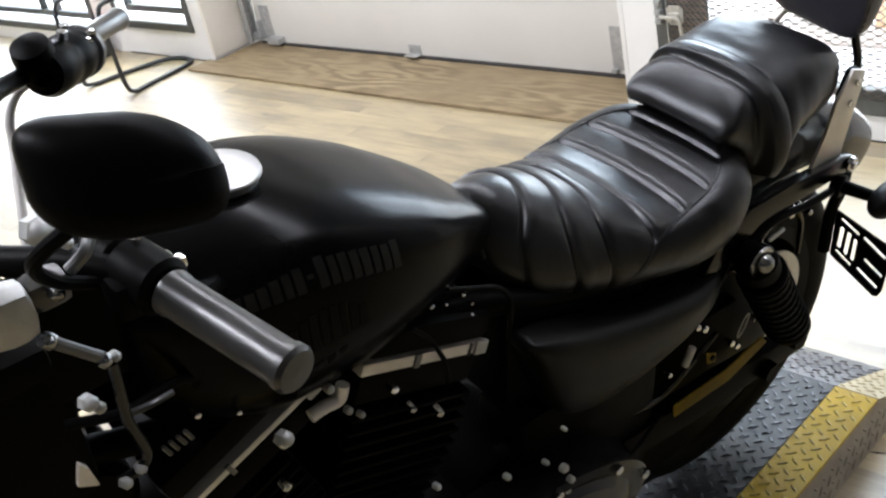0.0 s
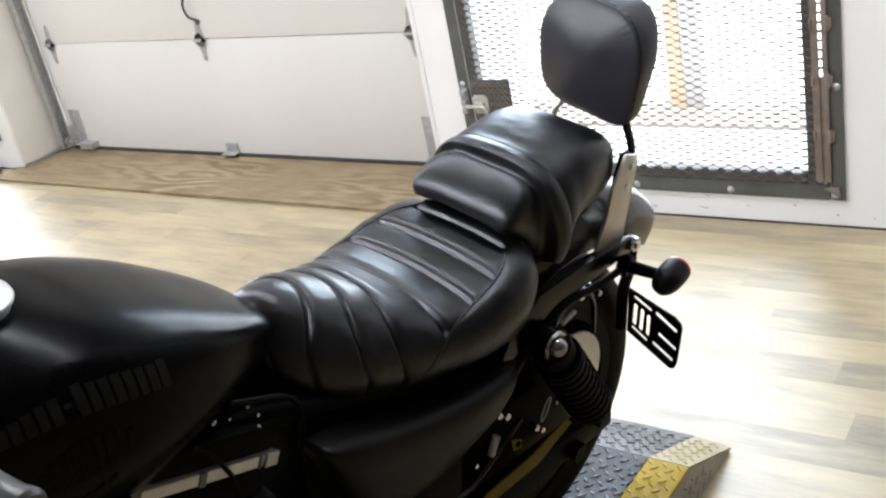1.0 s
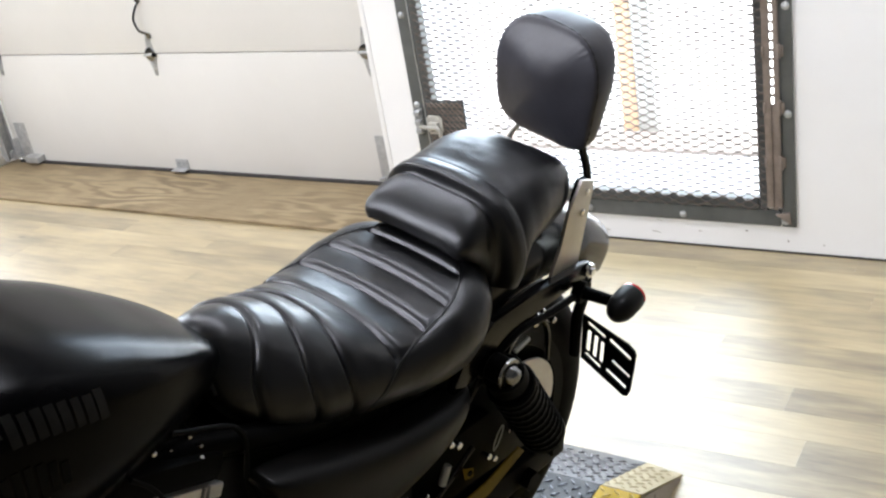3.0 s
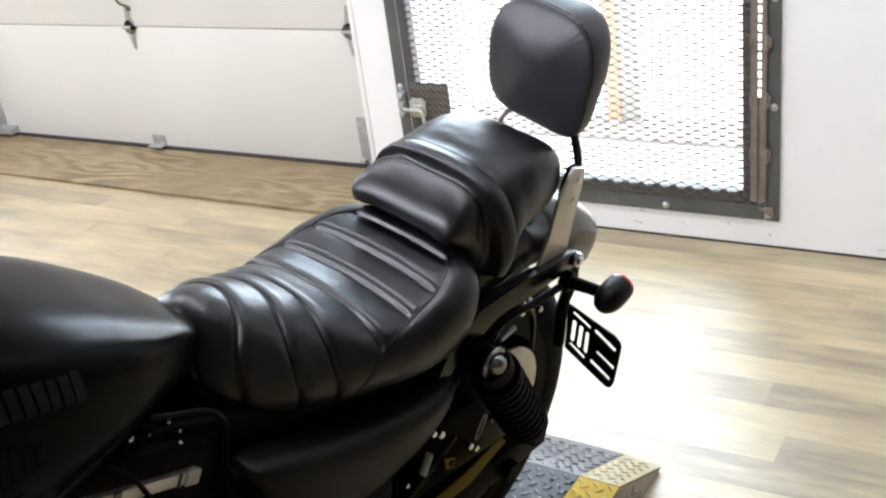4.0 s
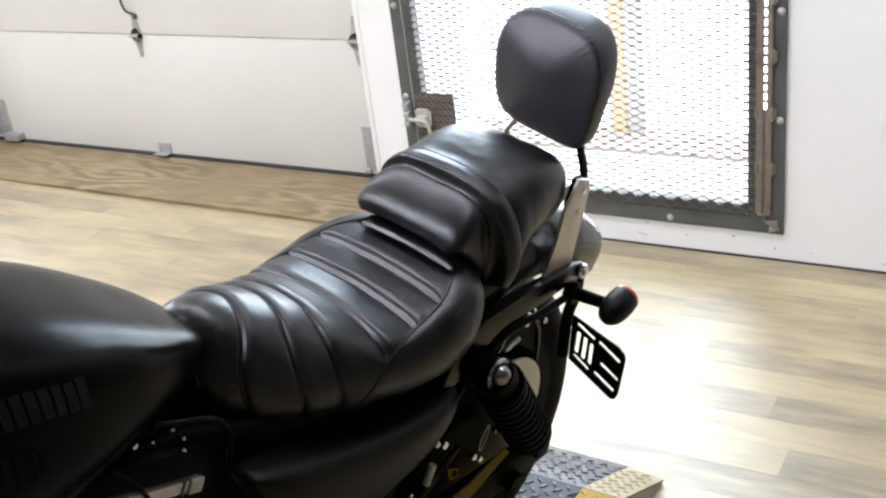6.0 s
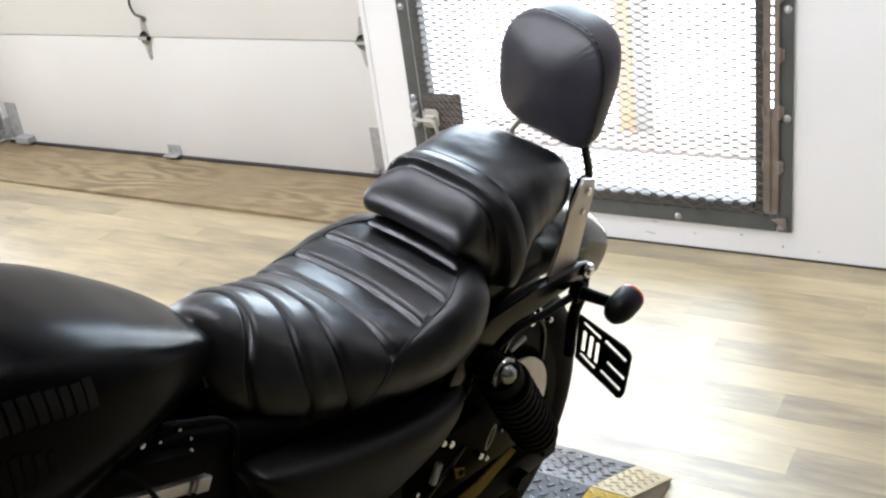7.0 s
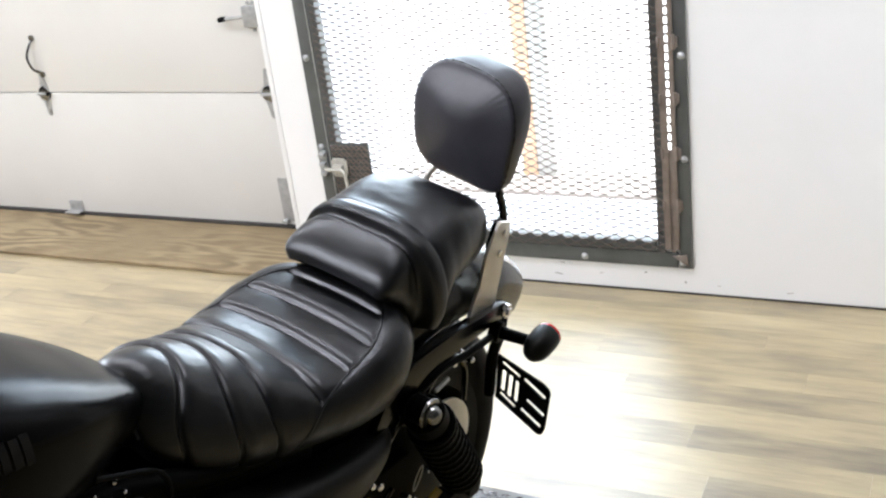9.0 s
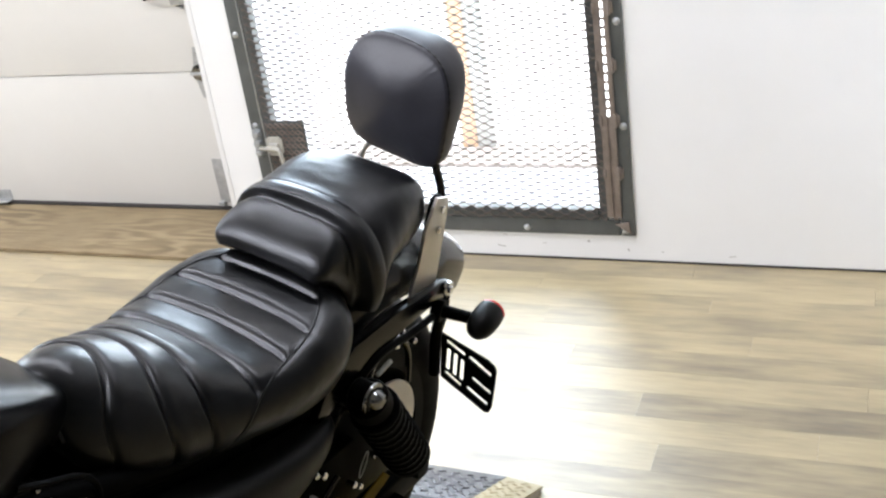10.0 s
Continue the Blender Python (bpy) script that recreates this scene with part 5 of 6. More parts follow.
# -- engine and frame --
def engine():
    ck = Vector((-0.866, 0, 0.389))
    bm = bmesh.new()
    rod(bm, ck + Vector((0, -0.12, 0)), ck + Vector((0, 0.12, 0)), 0.135, n=40, chamfer=0.02)
    rod(bm, (-0.60, -0.12, 0.37), (-0.60, 0.12, 0.37), 0.12, n=36, chamfer=0.02)
    box(bm, (-0.73, 0, 0.36), (0.28, 0.22, 0.2), 0.02)
    case = part("engine_case", bm, "powder", bike, "black engine case")
    # primary cover with its rim of bolts
    rows = []
    n = 64

    def oval(t, k):
        c2, s2 = math.cos(t), math.sin(t)
        return Vector((-0.69 + c2 * 0.25 * k + 0.03 * k * c2, 0, 0.37 + s2 * (0.125 + 0.012 * -c2) * k))

    for k, y in ((1.0, -0.12), (1.0, -0.165), (0.985, -0.178), (0.93, -0.184), (0.86, -0.180), (0.80, -0.19), (0.5, -0.194), (0.001, -0.195)):
        rows.append([oval(2 * math.pi * j / n, k) + Vector((0, y, 0)) for j in range(n)])
    cover = part("primary_cover", skin(bmesh.new(), rows, around=True), "gloss", bike, "black primary drive cover")
    for j in range(12):
        p = oval(2 * math.pi * (j + 0.3) / 12, 0.945)
        part("cover_bolt", rod(bmesh.new(), p + Vector((0, -0.18, 0)), p + Vector((0, -0.190, 0)), 0.0075, n=8, chamfer=0.001), "chrome", cover, "chrome cover bolt")
    for lean, nm, slide in ((-22.5, "front", 0.072), (22.5, "rear", -0.004)):
        R = Matrix.Rotation(radians(lean), 3, "Y")
        cyl = part("cylinder", bmesh.new(), "powder", bike, "black finned cylinder")
        for k in range(11):
            f = k / 10
            h = 0.135 + 0.018 * k
            w2 = 0.150 + 0.030 * math.sin(f * math.pi * 0.6)
            bm = box(bmesh.new(), ck + R @ Vector((0, 0, h)), (w2, w2 + 0.025, 0.0055), 0.002, R)
            part("fin", bm, "powder", cyl)
        bm = rod(bmesh.new(), ck + R @ Vector((0, 0, 0.1)), ck + R @ Vector((0, 0, 0.335)), 0.062, n=28)
        part("barrel", bm, "powder", cyl)
        # rocker box: bare metal lower edge, black lid
        bm = box(bmesh.new(), ck + R @ Vector((slide, 0, 0.383 - (0.006 if lean < 0 else 0))), (0.182, 0.206, 0.0085 if lean < 0 else 0.0150), 0.002, R)
        base = part("rocker_base", bm, "machined", cyl, "bare machined rocker base")
        for dx, w2 in (((-0.03, 0.006),) if lean < 0 else ((-0.014, 0.009), (0.066, 0.003))):
            part("clip_band", box(bmesh.new(), ck + R @ Vector((slide + dx, -0.1035, 0.383 - (0.006 if lean < 0 else 0))), (w2, 0.004, 0.017), 0.001, R), "cast", base, "dark grey clip band")
        part("end_nub", box(bmesh.new(), ck + R @ Vector((slide + 0.0815, -0.104, 0.3845 - (0.006 if lean < 0 else 0))), (0.018, 0.007, 0.018), 0.002, R), "galv", base)
        bm = box(bmesh.new(), ck + R @ Vector((slide, 0, 0.412)), (0.178, 0.208, 0.036), 0.010, R)
        part("rocker_lid", bm, "powder", cyl, "black rocker lid")
        bm = box(bmesh.new(), ck + R @ Vector((slide, 0, 0.353)), (0.172, 0.196, 0.040), 0.006, R)
        part("cylinder_head", bm, "powder", cyl, "black cylinder head")
    # spark plug leads and small hardware on the left
    for pts, r in (([(-0.744, -0.110, 0.808), (-0.723, -0.110, 0.780), (-0.709, -0.110, 0.748), (-0.702, -0.110, 0.725), (-0.701, -0.110, 0.695)], 0.0028), ([(-0.686, -0.100, 0.822), (-0.654, -0.100, 0.805), (-0.617, -0.100, 0.785), (-0.601, -0.100, 0.766), (-0.595, -0.100, 0.743), (-0.600, -0.100, 0.695)], 0.0034)):
        part("cable", tube(bmesh.new(), pts, r, 8), "rubber", bike, "black cable")
    for x, z, r in ((-0.918, 0.770, 0.0075), (-0.926, 0.708, 0.0055), (-0.995, 0.867, 0.0035), (-0.956, 0.843, 0.003), (-0.782, 0.753, 0.0058), (-0.761, 0.707, 0.0048), (-0.725, 0.675, 0.0060)):
        part("bolt", rod(bmesh.new(), (x, -0.112, z), (x, -0.126, z - 0.002), r, n=6, chamfer=0.0015), "chrome", bike, "chrome bolt")
    for x, y, z, r in [(-0.663, -0.098, 0.801, 0.003), (-0.652, -0.098, 0.78, 0.0024), (-0.653, -0.098, 0.763, 0.0034), (-0.707, -0.098, 0.809, 0.0038), (-0.688, -0.098, 0.8, 0.0022)]:
        part("fitting", spin(bmesh.new(), [(r, -0.006), (r, 0.001), (r * 0.6, 0.0026), (0.0, 0.0034)], (x, y, z), (0.2, -1, 0.3), 10), "chrome", bike, "small chrome fitting")
    # plain black blocks added to fill gaps that showed the lit floor
    part("sprocket_filler", box(bmesh.new(), (-0.47, -0.075, 0.43), (0.27, 0.10, 0.25), 0.03), "powder", bike, "black filler block by the sprocket")
    part("oil_tank", box(bmesh.new(), (-0.475, 0.0, 0.635), (0.25, 0.19, 0.17), 0.02), "powder", bike, "black oil tank and battery box")
    part("tray_filler", box(bmesh.new(), (-0.25, 0.0, 0.632), (0.22, 0.185, 0.10), 0.012), "powder", bike, "black filler block under the seat")
    part("intake_box", box(bmesh.new(), (-0.68, 0.03, 0.735), (0.20, 0.10, 0.10), 0.02), "powder", bike, "black intake manifold box")
    part("inner_fender", box(bmesh.new(), (-0.37, 0.0, 0.50), (0.06, 0.17, 0.24), 0.02), "powder", bike, "black inner fender")
    part("frame_neck", box(bmesh.new(), (-1.125, 0.0, 0.875), (0.10, 0.13, 0.22), 0.03), "powder", bike, "black frame neck")
    part("horn_cover", rod(bmesh.new(), (-1.10, -0.05, 0.74), (-1.10, 0.05, 0.74), 0.055, n=28, chamfer=0.01), "powder", bike, "black horn cover")
    # frame tubes
    for sg in (-1, 1):
        part("frame_tube", tube(bmesh.new(), [(-1.13, sg * 0.03, 0.82), (-0.95, sg * 0.06, 0.785), (-0.70, sg * 0.075, 0.775), (-0.50, sg * 0.088, 0.70), (-0.26, sg * 0.092, 0.635), (-0.18, sg * 0.094, 0.63)], 0.016, 12), "powder", bike, "black frame tube")
        part("frame_tube", tube(bmesh.new(), [(-1.13, sg * 0.035, 0.76), (-1.10, sg * 0.07, 0.55), (-1.06, sg * 0.10, 0.25), (-0.95, sg * 0.11, 0.205), (-0.55, sg * 0.11, 0.21), (-0.42, sg * 0.105, 0.32), (-0.40, sg * 0.10, 0.60)], 0.016, 12), "powder", bike, "black frame tube")
        # foot peg
        bm = bmesh.new()
        rod(bm, (-0.56, sg * 0.14, 0.31), (-0.56, sg * 0.24, 0.31), 0.017, n=16, chamfer=0.004)
        part("foot_peg", bm, "rubber", bike, "black rubber foot peg")
    part("exhaust", tube(bmesh.new(), [(-0.98, 0.10, 0.62), (-1.02, 0.16, 0.45), (-0.90, 0.17, 0.30), (-0.40, 0.17, 0.27), (0.20, 0.17, 0.27)], 0.036, 16), "powder", bike, "black exhaust pipe")
    # side stand
    bm = bmesh.new()
    lo = BIKE.inverted() @ Vector((0.49, 0.600, 0.112))
    tube(bm, [(-0.92, -0.12, 0.22), (-0.90, -0.17, 0.15), lo], 0.011, 10)
    box(bm, lo, (0.07, 0.035, 0.008), 0.003, Matrix.Rotation(radians(-13), 3, "X"))
    part("side_stand", bm, "powder", bike, "black side stand")
    part("shift_linkage", tube(bmesh.new(), [(-0.52, -0.16, 0.40), (-0.42, -0.15, 0.385), (-0.34, -0.135, 0.40)], 0.004, 8), "powder", bike, "black linkage rod")
    for a, b2, r in (((-0.294, -0.132, 0.468), (-0.281, -0.132, 0.498), 0.0060),):
        part("hose_clip", rod(bmesh.new(), a, b2, r, n=8, chamfer=0.001), "galv", bike, "grey metal hose clip")
    for x, z, r in [(-0.067, 0.622, 0.0055), (-0.108, 0.604, 0.003), (-0.017, 0.6, 0.005), (-0.203, 0.508, 0.003)]:
        part("fitting", rod(bmesh.new(), (x, -0.086, z), (x + 0.001, -0.100, z + 0.001), r, n=8, chamfer=0.0012), "chrome", bike, "small chrome fitting")
    for x, z, r in [(-0.275, 0.530, 0.0055), (-0.258, 0.517, 0.0065), (-0.186, 0.443, 0.006), (-0.171, 0.428, 0.0055), (-0.327, 0.470, 0.004), (-0.136, 0.462, 0.005)]:
        part("fitting", rod(bmesh.new(), (x, -0.120, z), (x + 0.001, -0.135, z + 0.001), r, n=8, chamfer=0.0015), "chrome", bike, "small chrome fitting")
    for x, z, r in [(-0.077, 0.626, 0.0065), (-0.029, 0.605, 0.0050), (-0.185, 0.577, 0.0040)]:
        part("fitting", rod(bmesh.new(), (x, -0.112, z), (x + 0.001, -0.128, z + 0.001), r, n=10, chamfer=0.002), "chrome", bike, "small chrome fitting")
    part("brake_pipe", rod(bmesh.new(), (-0.128, -0.127, 0.606), (-0.094, -0.127, 0.611), 0.0036, n=10, chamfer=0.001), "galv", bike, "bare metal brake pipe")
    ring = [(-0.1675 + 0.0052 * math.cos(t) + 0.0095 * math.sin(t), -0.135, 0.471 - 0.0035 * math.cos(t) + 0.0185 * math.sin(t)) for t in np.linspace(0, 2 * math.pi, 19)]
    part("wire_loop", tube(bmesh.new(), ring, 0.0012, 6, 2), "galv", bike, "grey wire loop")
    bm = prism(bmesh.new(), [(-0.249, -0.133, 0.466), (-0.225, -0.133, 0.451), (-0.225, -0.133, 0.434), (-0.243, -0.133, 0.440)], (0, -0.002, 0), 0.0006)
    tab = part("yellow_tag", bm, "goldtag_reflection", bike, "small yellow tag")
    part("tag_rivet", rod(bmesh.new(), (-0.235, -0.135, 0.449), (-0.235, -0.138, 0.449), 0.005, n=8), "powder", tab)
    part("intake_elbow", tube(bmesh.new(), [(-0.878, -0.108, 0.766), (-0.861, -0.108, 0.768), (-0.842, -0.108, 0.767), (-0.835, -0.108, 0.784)], 0.0075, 12), "machined", bike, "bare metal elbow")
    for x, y, z, r in [(-0.868, -0.112, 0.816, 0.004), (-0.855, -0.112, 0.816, 0.0035), (-0.841, -0.112, 0.812, 0.004), (-0.853, -0.114, 0.793, 0.005), (-0.836, -0.116, 0.751, 0.0045), (-0.822, -0.116, 0.735, 0.004), (-0.678, -0.185, 0.579, 0.0042), (-0.616, -0.185, 0.556, 0.0035), (-0.579, -0.18, 0.511, 0.006), (-0.566, -0.18, 0.479, 0.005), (-0.573, -0.18, 0.464, 0.0055), (-0.557, -0.18, 0.442, 0.006), (-0.561, -0.16, 0.555, 0.003), (-0.783, -0.19, 0.652, 0.004)]:
        part("fitting", spin(bmesh.new(), [(r, -0.006), (r, 0.001), (r * 0.7, 0.0028), (r * 0.3, 0.0036), (0.0, 0.0038)], (x, y, z), (0.1, -1, 0.15), 10), "galv", bike, "small bare metal fitting")
    for pts in ([(-0.30, -0.112, 0.50), (-0.24, -0.115, 0.545), (-0.19, -0.112, 0.585), (-0.15, -0.108, 0.63)], [(-0.40, -0.120, 0.43), (-0.33, -0.122, 0.42), (-0.26, -0.118, 0.44), (-0.20, -0.112, 0.46)], [(-0.12, -0.100, 0.56), (-0.10, -0.104, 0.60), (-0.05, -0.104, 0.615), (-0.01, -0.102, 0.57), (0.0, -0.10, 0.50)]):
        part("hose", tube(bmesh.new(), pts, 0.0048, 8), "gloss", bike, "black hose")


# -- front end, bars turned to the right --
def front_end():
    wheel("front_wheel", FX, 0.33, 0.33, 0.052, 0.245, bike)
    for sg in (-1, 1):
        bm = bmesh.new()
        rod(bm, (FX - 0.01, sg * 0.095, 0.32), (FX + 0.17, sg * 0.095, 0.62), 0.028, n=20, chamfer=0.004)
        leg = part("fork_leg", bm, "powder", bike, "black fork leg")
        part("fork_tube", rod(bmesh.new(), (FX + 0.165, sg * 0.095, 0.61), (FX + 0.40, sg * 0.095, 1.0), 0.0195, n=20), "chrome", leg, "chrome fork tube")
        part("gaiter", rod(bmesh.new(), (FX + 0.17, sg * 0.095, 0.62), (FX + 0.30, sg * 0.095, 0.835), 0.031, 0.026, 20, 0.004), "rubber", leg, "black rubber gaiter")
    rows = []
    for i in range(33):
        t = lerp(radians(40), radians(165), i / 32)
        rows.append([Vector((FX + 0.352 * math.cos(t) * (1 - 0.06 * abs(f)), 0.062 * f, 0.33 + 0.352 * math.sin(t) * (1 - 0.06 * f * f))) for f in np.linspace(-1, 1, 11)])
    part("front_fender", skin(bmesh.new(), rows), "satin", bike, "satin black front fender", 60)
    bm = bmesh.new()
    for z in (0.83, 1.0):
        x = FX + 0.30 + (z - 0.835) * 0.6
        box(bm, (x + 0.012, 0, z), (0.08, 0.25, 0.034), 0.01)
    part("triple_clamp", bm, "powder", bike, "black triple clamp")
    bm = spin(bmesh.new(), [(0.0, 0.10), (0.04, 0.095), (0.07, 0.07), (0.082, 0.03), (0.085, 0.0), (0.08, -0.03), (0.0, -0.045)], (FX + 0.22, 0, 0.88), (1, 0, 0.1), 36)
    part("headlight", bm, "gloss", bike, "black headlight shell")
    # handlebar
    li, lt = Vector((-1.013, -0.200, 1.075)), Vector((-0.983, -0.322, 1.064))
    ri, rt = Vector((-0.880, 0.286, 1.047)), Vector((-0.796, 0.383, 1.011))
    part("handlebar", tube(bmesh.new(), [lt, li, (-1.055, -0.135, 1.085), (-1.10, -0.07, 1.075), (-1.118, 0.0, 1.07), (-1.085, 0.075, 1.088), (-1.025, 0.15, 1.088), (-0.950, 0.233, 1.060), ri, rt], lambda t: 0.0125 - 0.0030 * min(1.0, max(0.0, (t - 0.55) / 0.15)), 14), "powder", bike, "black handlebar")
    part("riser", box(bmesh.new(), (-1.122, 0.0, 1.035), (0.05, 0.11, 0.08), 0.012), "powder", bike, "black bar riser")
    bm = spin(bmesh.new(), [(0.0, 0.022), (0.036, 0.020), (0.044, 0.012), (0.046, -0.02), (0.03, -0.035), (0.0, -0.038)], (-1.165, 0.03, 1.075), (0.45, 0, 1), 32)
    part("speedometer", bm, "gloss", bike, "black speedometer housing")
    for a, b2, nm in ((li, lt, "left"), (ri, rt, "right")):
        d = (b2 - a).normalized()
        bm = bmesh.new()
        k2 = 1.0 if nm == "left" else 0.74
        end = (b2 - a).length
        spin(bm, [(r * k2, h) for r, h in ((0.0155, 0.0), (0.0185, 0.002), (0.0185, 0.006), (0.0172, 0.010), (0.0172, end - 0.012), (0.0185, end - 0.009), (0.0190, end - 0.002), (0.0165, end + 0.002), (0.0, end + 0.003))], a, d, 36)
        g = part("hand_grip", bm, "grip", bike, "dark grey rubber hand grip with an end flange")
        # switch housing and lever perch
        s, up = ring_frame(d)
        bm = bmesh.new()
        if nm == "left":
            rod(bm, a - d * 0.050, a - d * 0.002, 0.024, n=24, chamfer=0.005)
            rod(bm, a - d * 0.085, a - d * 0.052, 0.020, n=20, chamfer=0.004)
            box(bm, a - d * 0.030 + Vector((-0.012, 0, -0.008)), (0.034, 0.036, 0.034), 0.008)
        else:
            # throttle housing, wider, with the brake reservoir behind it
            h0 = a - d * 0.010 + Vector((0, 0, -0.011))
            spin(bm, [(0.012, 0.0), (0.026, -0.003), (0.0275, -0.020), (0.0285, -0.034), (0.0255, -0.040), (0.025, -0.054), (0.0275, -0.060), (0.027, -0.086), (0.022, -0.098), (0.012, -0.102)], h0, d, 32)
            spin(bm, [(0.0, 0.026), (0.012, 0.025), (0.020, 0.020), (0.022, 0.010), (0.022, -0.020)], a - d * 0.088 + Vector((-0.010, 0.0, 0.004)), (-0.2, -0.2, 1), 24)
        house = part("switch_housing", bm, "powder", bike, "black switch housing")
        if nm == "right":
            part("throttle_collar", spin(bmesh.new(), [(0.011, 0.012), (0.017, 0.010), (0.018, 0.004), (0.028, 0.002), (0.0295, -0.003), (0.0295, -0.010), (0.022, -0.012)], a + Vector((0, 0, -0.010)), d, 28), "cast", house, "grey metal throttle collar")
        bm = bmesh.new()
        for k, dz in ((0.018, 0.0), (0.034, -0.006)):
            box(bm, a - d * k + Vector((0.022, 0, 0.006 + dz)), (0.012, 0.010, 0.010), 0.003)
        rod(bm, a - d * 0.066 + Vector((0.012, 0, 0.014)), a - d * 0.066 + Vector((0.014, 0, 0.024)), 0.006, n=8, chamfer=0.001)
        rod(bm, a - d * 0.040 + Vector((0.006, 0, 0.02)), a - d * 0.040 + Vector((0.007, 0, 0.028)), 0.005, n=8, chamfer=0.001)
        part("switch_button", bm, "chrome", house, "chrome switch buttons and screws")
    # mirrors: a convex black shell with glass on the far face
    def mirror(c, facing, stem):
        z = Vector(facing).normalized()
        right = Vector((0, 0, 1)).cross(z).normalized()
        up = z.cross(right)
        n = 56

        def rim(t, k):
            c2, s2 = math.cos(t), math.sin(t)
            x = 0.0595 * math.copysign(abs(c2) ** 0.70, c2) - 0.008 * s2
            y = 0.0395 * math.copysign(abs(s2) ** 0.70, s2) - 0.012 * c2 * (0.3 + 0.7 * (s2 > 0)) + 0.006
            return (right * x + up * y) * k

        rows = []
        for k, h in ((0.001, 0.0255), (0.3, 0.0248), (0.55, 0.0225), (0.78, 0.017), (0.92, 0.009), (1.0, -0.004), (1.0, -0.012), (0.965, -0.014)):
            rows.append([Vector(c) + rim(2 * math.pi * j / n, k) + z * h for j in range(n)])
        m2 = part("mirror", skin(bmesh.new(), rows, around=True), "powder", bike, "black rear-view mirror shell", 50)
        bm = bmesh.new()
        rr = [bm.verts.new(Vector(c) + rim(2 * math.pi * j / n, 0.965) - z * 0.0135) for j in range(n)]
        bm.faces.new(rr)
        part("mirror_glass", bm, "mirrorglass", m2, "mirror glass")
        part("mirror_stem", tube(bmesh.new(), stem, 0.0055, 10), "powder", m2, "black mirror stem")

    mirror((-1.041, -0.262, 1.216), (-0.36, -0.78, 0.50), [(-1.075, -0.248, 1.195), (-1.10, -0.225, 1.165), (-1.085, -0.19, 1.12), (-1.055, -0.165, 1.085)])
    # clutch perch hardware and cables below the left grip
    for nm, pts, r, mt, lb in (("clutch_arm", [(-1.100, -0.168, 1.058), (-1.088, -0.17, 1.045), (-1.066, -0.17, 1.019)], 0.0050, "cast", "grey metal clutch arm"),
                               ("clutch_cable", [(-1.062, -0.17, 1.012), (-1.063, -0.17, 0.987), (-1.065, -0.17, 0.949), (-1.059, -0.17, 0.907), (-1.068, -0.17, 0.893), (-1.086, -0.165, 0.885)], 0.0050, "gloss", "black clutch cable"),
                               ("wire_loom", [(-1.10, -0.10, 0.91), (-1.05, -0.11, 0.90), (-1.0, -0.105, 0.90), (-0.97, -0.10, 0.88)], 0.005, "rubber", "black wire loom")):
        part(nm, tube(bmesh.new(), pts, r, 10), mt, bike, lb)
    for c2, r, mt in (((-1.079, -0.17, 1.149), 0.0120, "galv"), ((-1.064, -0.17, 1.130), 0.005, "galv"), ((-1.082, -0.17, 1.094), 0.0065, "chrome"), ((-1.099, -0.17, 1.058), 0.0075, "chrome"), ((-1.067, -0.172, 1.019), 0.0072, "chrome"), ((-1.058, -0.17, 1.016), 0.0050, "galv"), ((-1.088, -0.17, 0.985), 0.0080, "galv"), ((-1.082, -0.17, 0.976), 0.0060, "galv"), ((-1.068, -0.172, 0.894), 0.0058, "galv"), ((-1.083, -0.172, 0.887), 0.006, "galv"), ((-1.017, -0.17, 1.078), 0.0052, "chrome"), ((-0.997, -0.172, 1.066), 0.0052, "galv"), ((-0.988, -0.172, 1.052), 0.0045, "galv"), ((-0.936, -0.17, 0.829), 0.0090, "galv")):
        bm = bmesh.new()
        out = Vector((0.25, -1.0, 0.3)).normalized()
        rod(bm, Vector(c2) - out * r * 0.9, Vector(c2) + out * r * 0.35, r * 0.95, n=6, chamfer=r * 0.14)
        spin(bm, [(r * 0.78, r * 0.35), (r * 0.62, r * 0.72), (r * 0.32, r * 0.95), (0.0, r)], c2, out, 12)
        part("cap_nut", bm, "darksteel" if mt == "chrome" else mt, bike, "small domed cap nut")
    part("clutch_perch", box(bmesh.new(), (-1.117, -0.155, 1.084), (0.040, 0.034, 0.046), 0.015), "galv", bike, "grey clutch perch")
    # black block added to hide the bright floor beside the fork
    part("fork_filler", box(bmesh.new(), (-1.055, -0.05, 0.965), (0.085, 0.03, 0.14), 0.012), "powder", bike, "black filler block beside the fork")
    part("perch_clamp", box(bmesh.new(), (-1.085, -0.150, 1.088), (0.034, 0.026, 0.026), 0.009), "grip", bike, "dark grey perch clamp")
    bm = prism(bmesh.new(), [(-1.112, -0.17, 0.932), (-1.106, -0.17, 0.922), (-1.102, -0.17, 0.897), (-1.119, -0.17, 0.908)], (0, 0.006, 0), 0.002)
    part("bracket_tab", bm, "machined", bike, "bare metal bracket tab")
    part("clamp_strap", tube(bmesh.new(), [(-1.047, -0.168, 1.127), (-1.056, -0.174, 1.119), (-1.069, -0.17, 1.108)], 0.0050, 10), "cast", bike, "grey clamp strap")
    part("wire_lead", tube(bmesh.new(), [(-1.062, -0.16, 0.945), (-1.04, -0.162, 0.944), (-1.02, -0.155, 0.938)], 0.0030, 8), "grip", bike, "dark grey wire lead")
    for k in range(4):
        c2 = Vector((-1.042 + 0.0072 * k, -0.165, 0.890 + 0.0014 * k))
        part("wire_clip", rod(bmesh.new(), c2 + Vector((-0.002, 0, 0.006)), c2 + Vector((0.003, 0, -0.007)), 0.0020, n=8), "grip", bike, "dark grey wire clip")
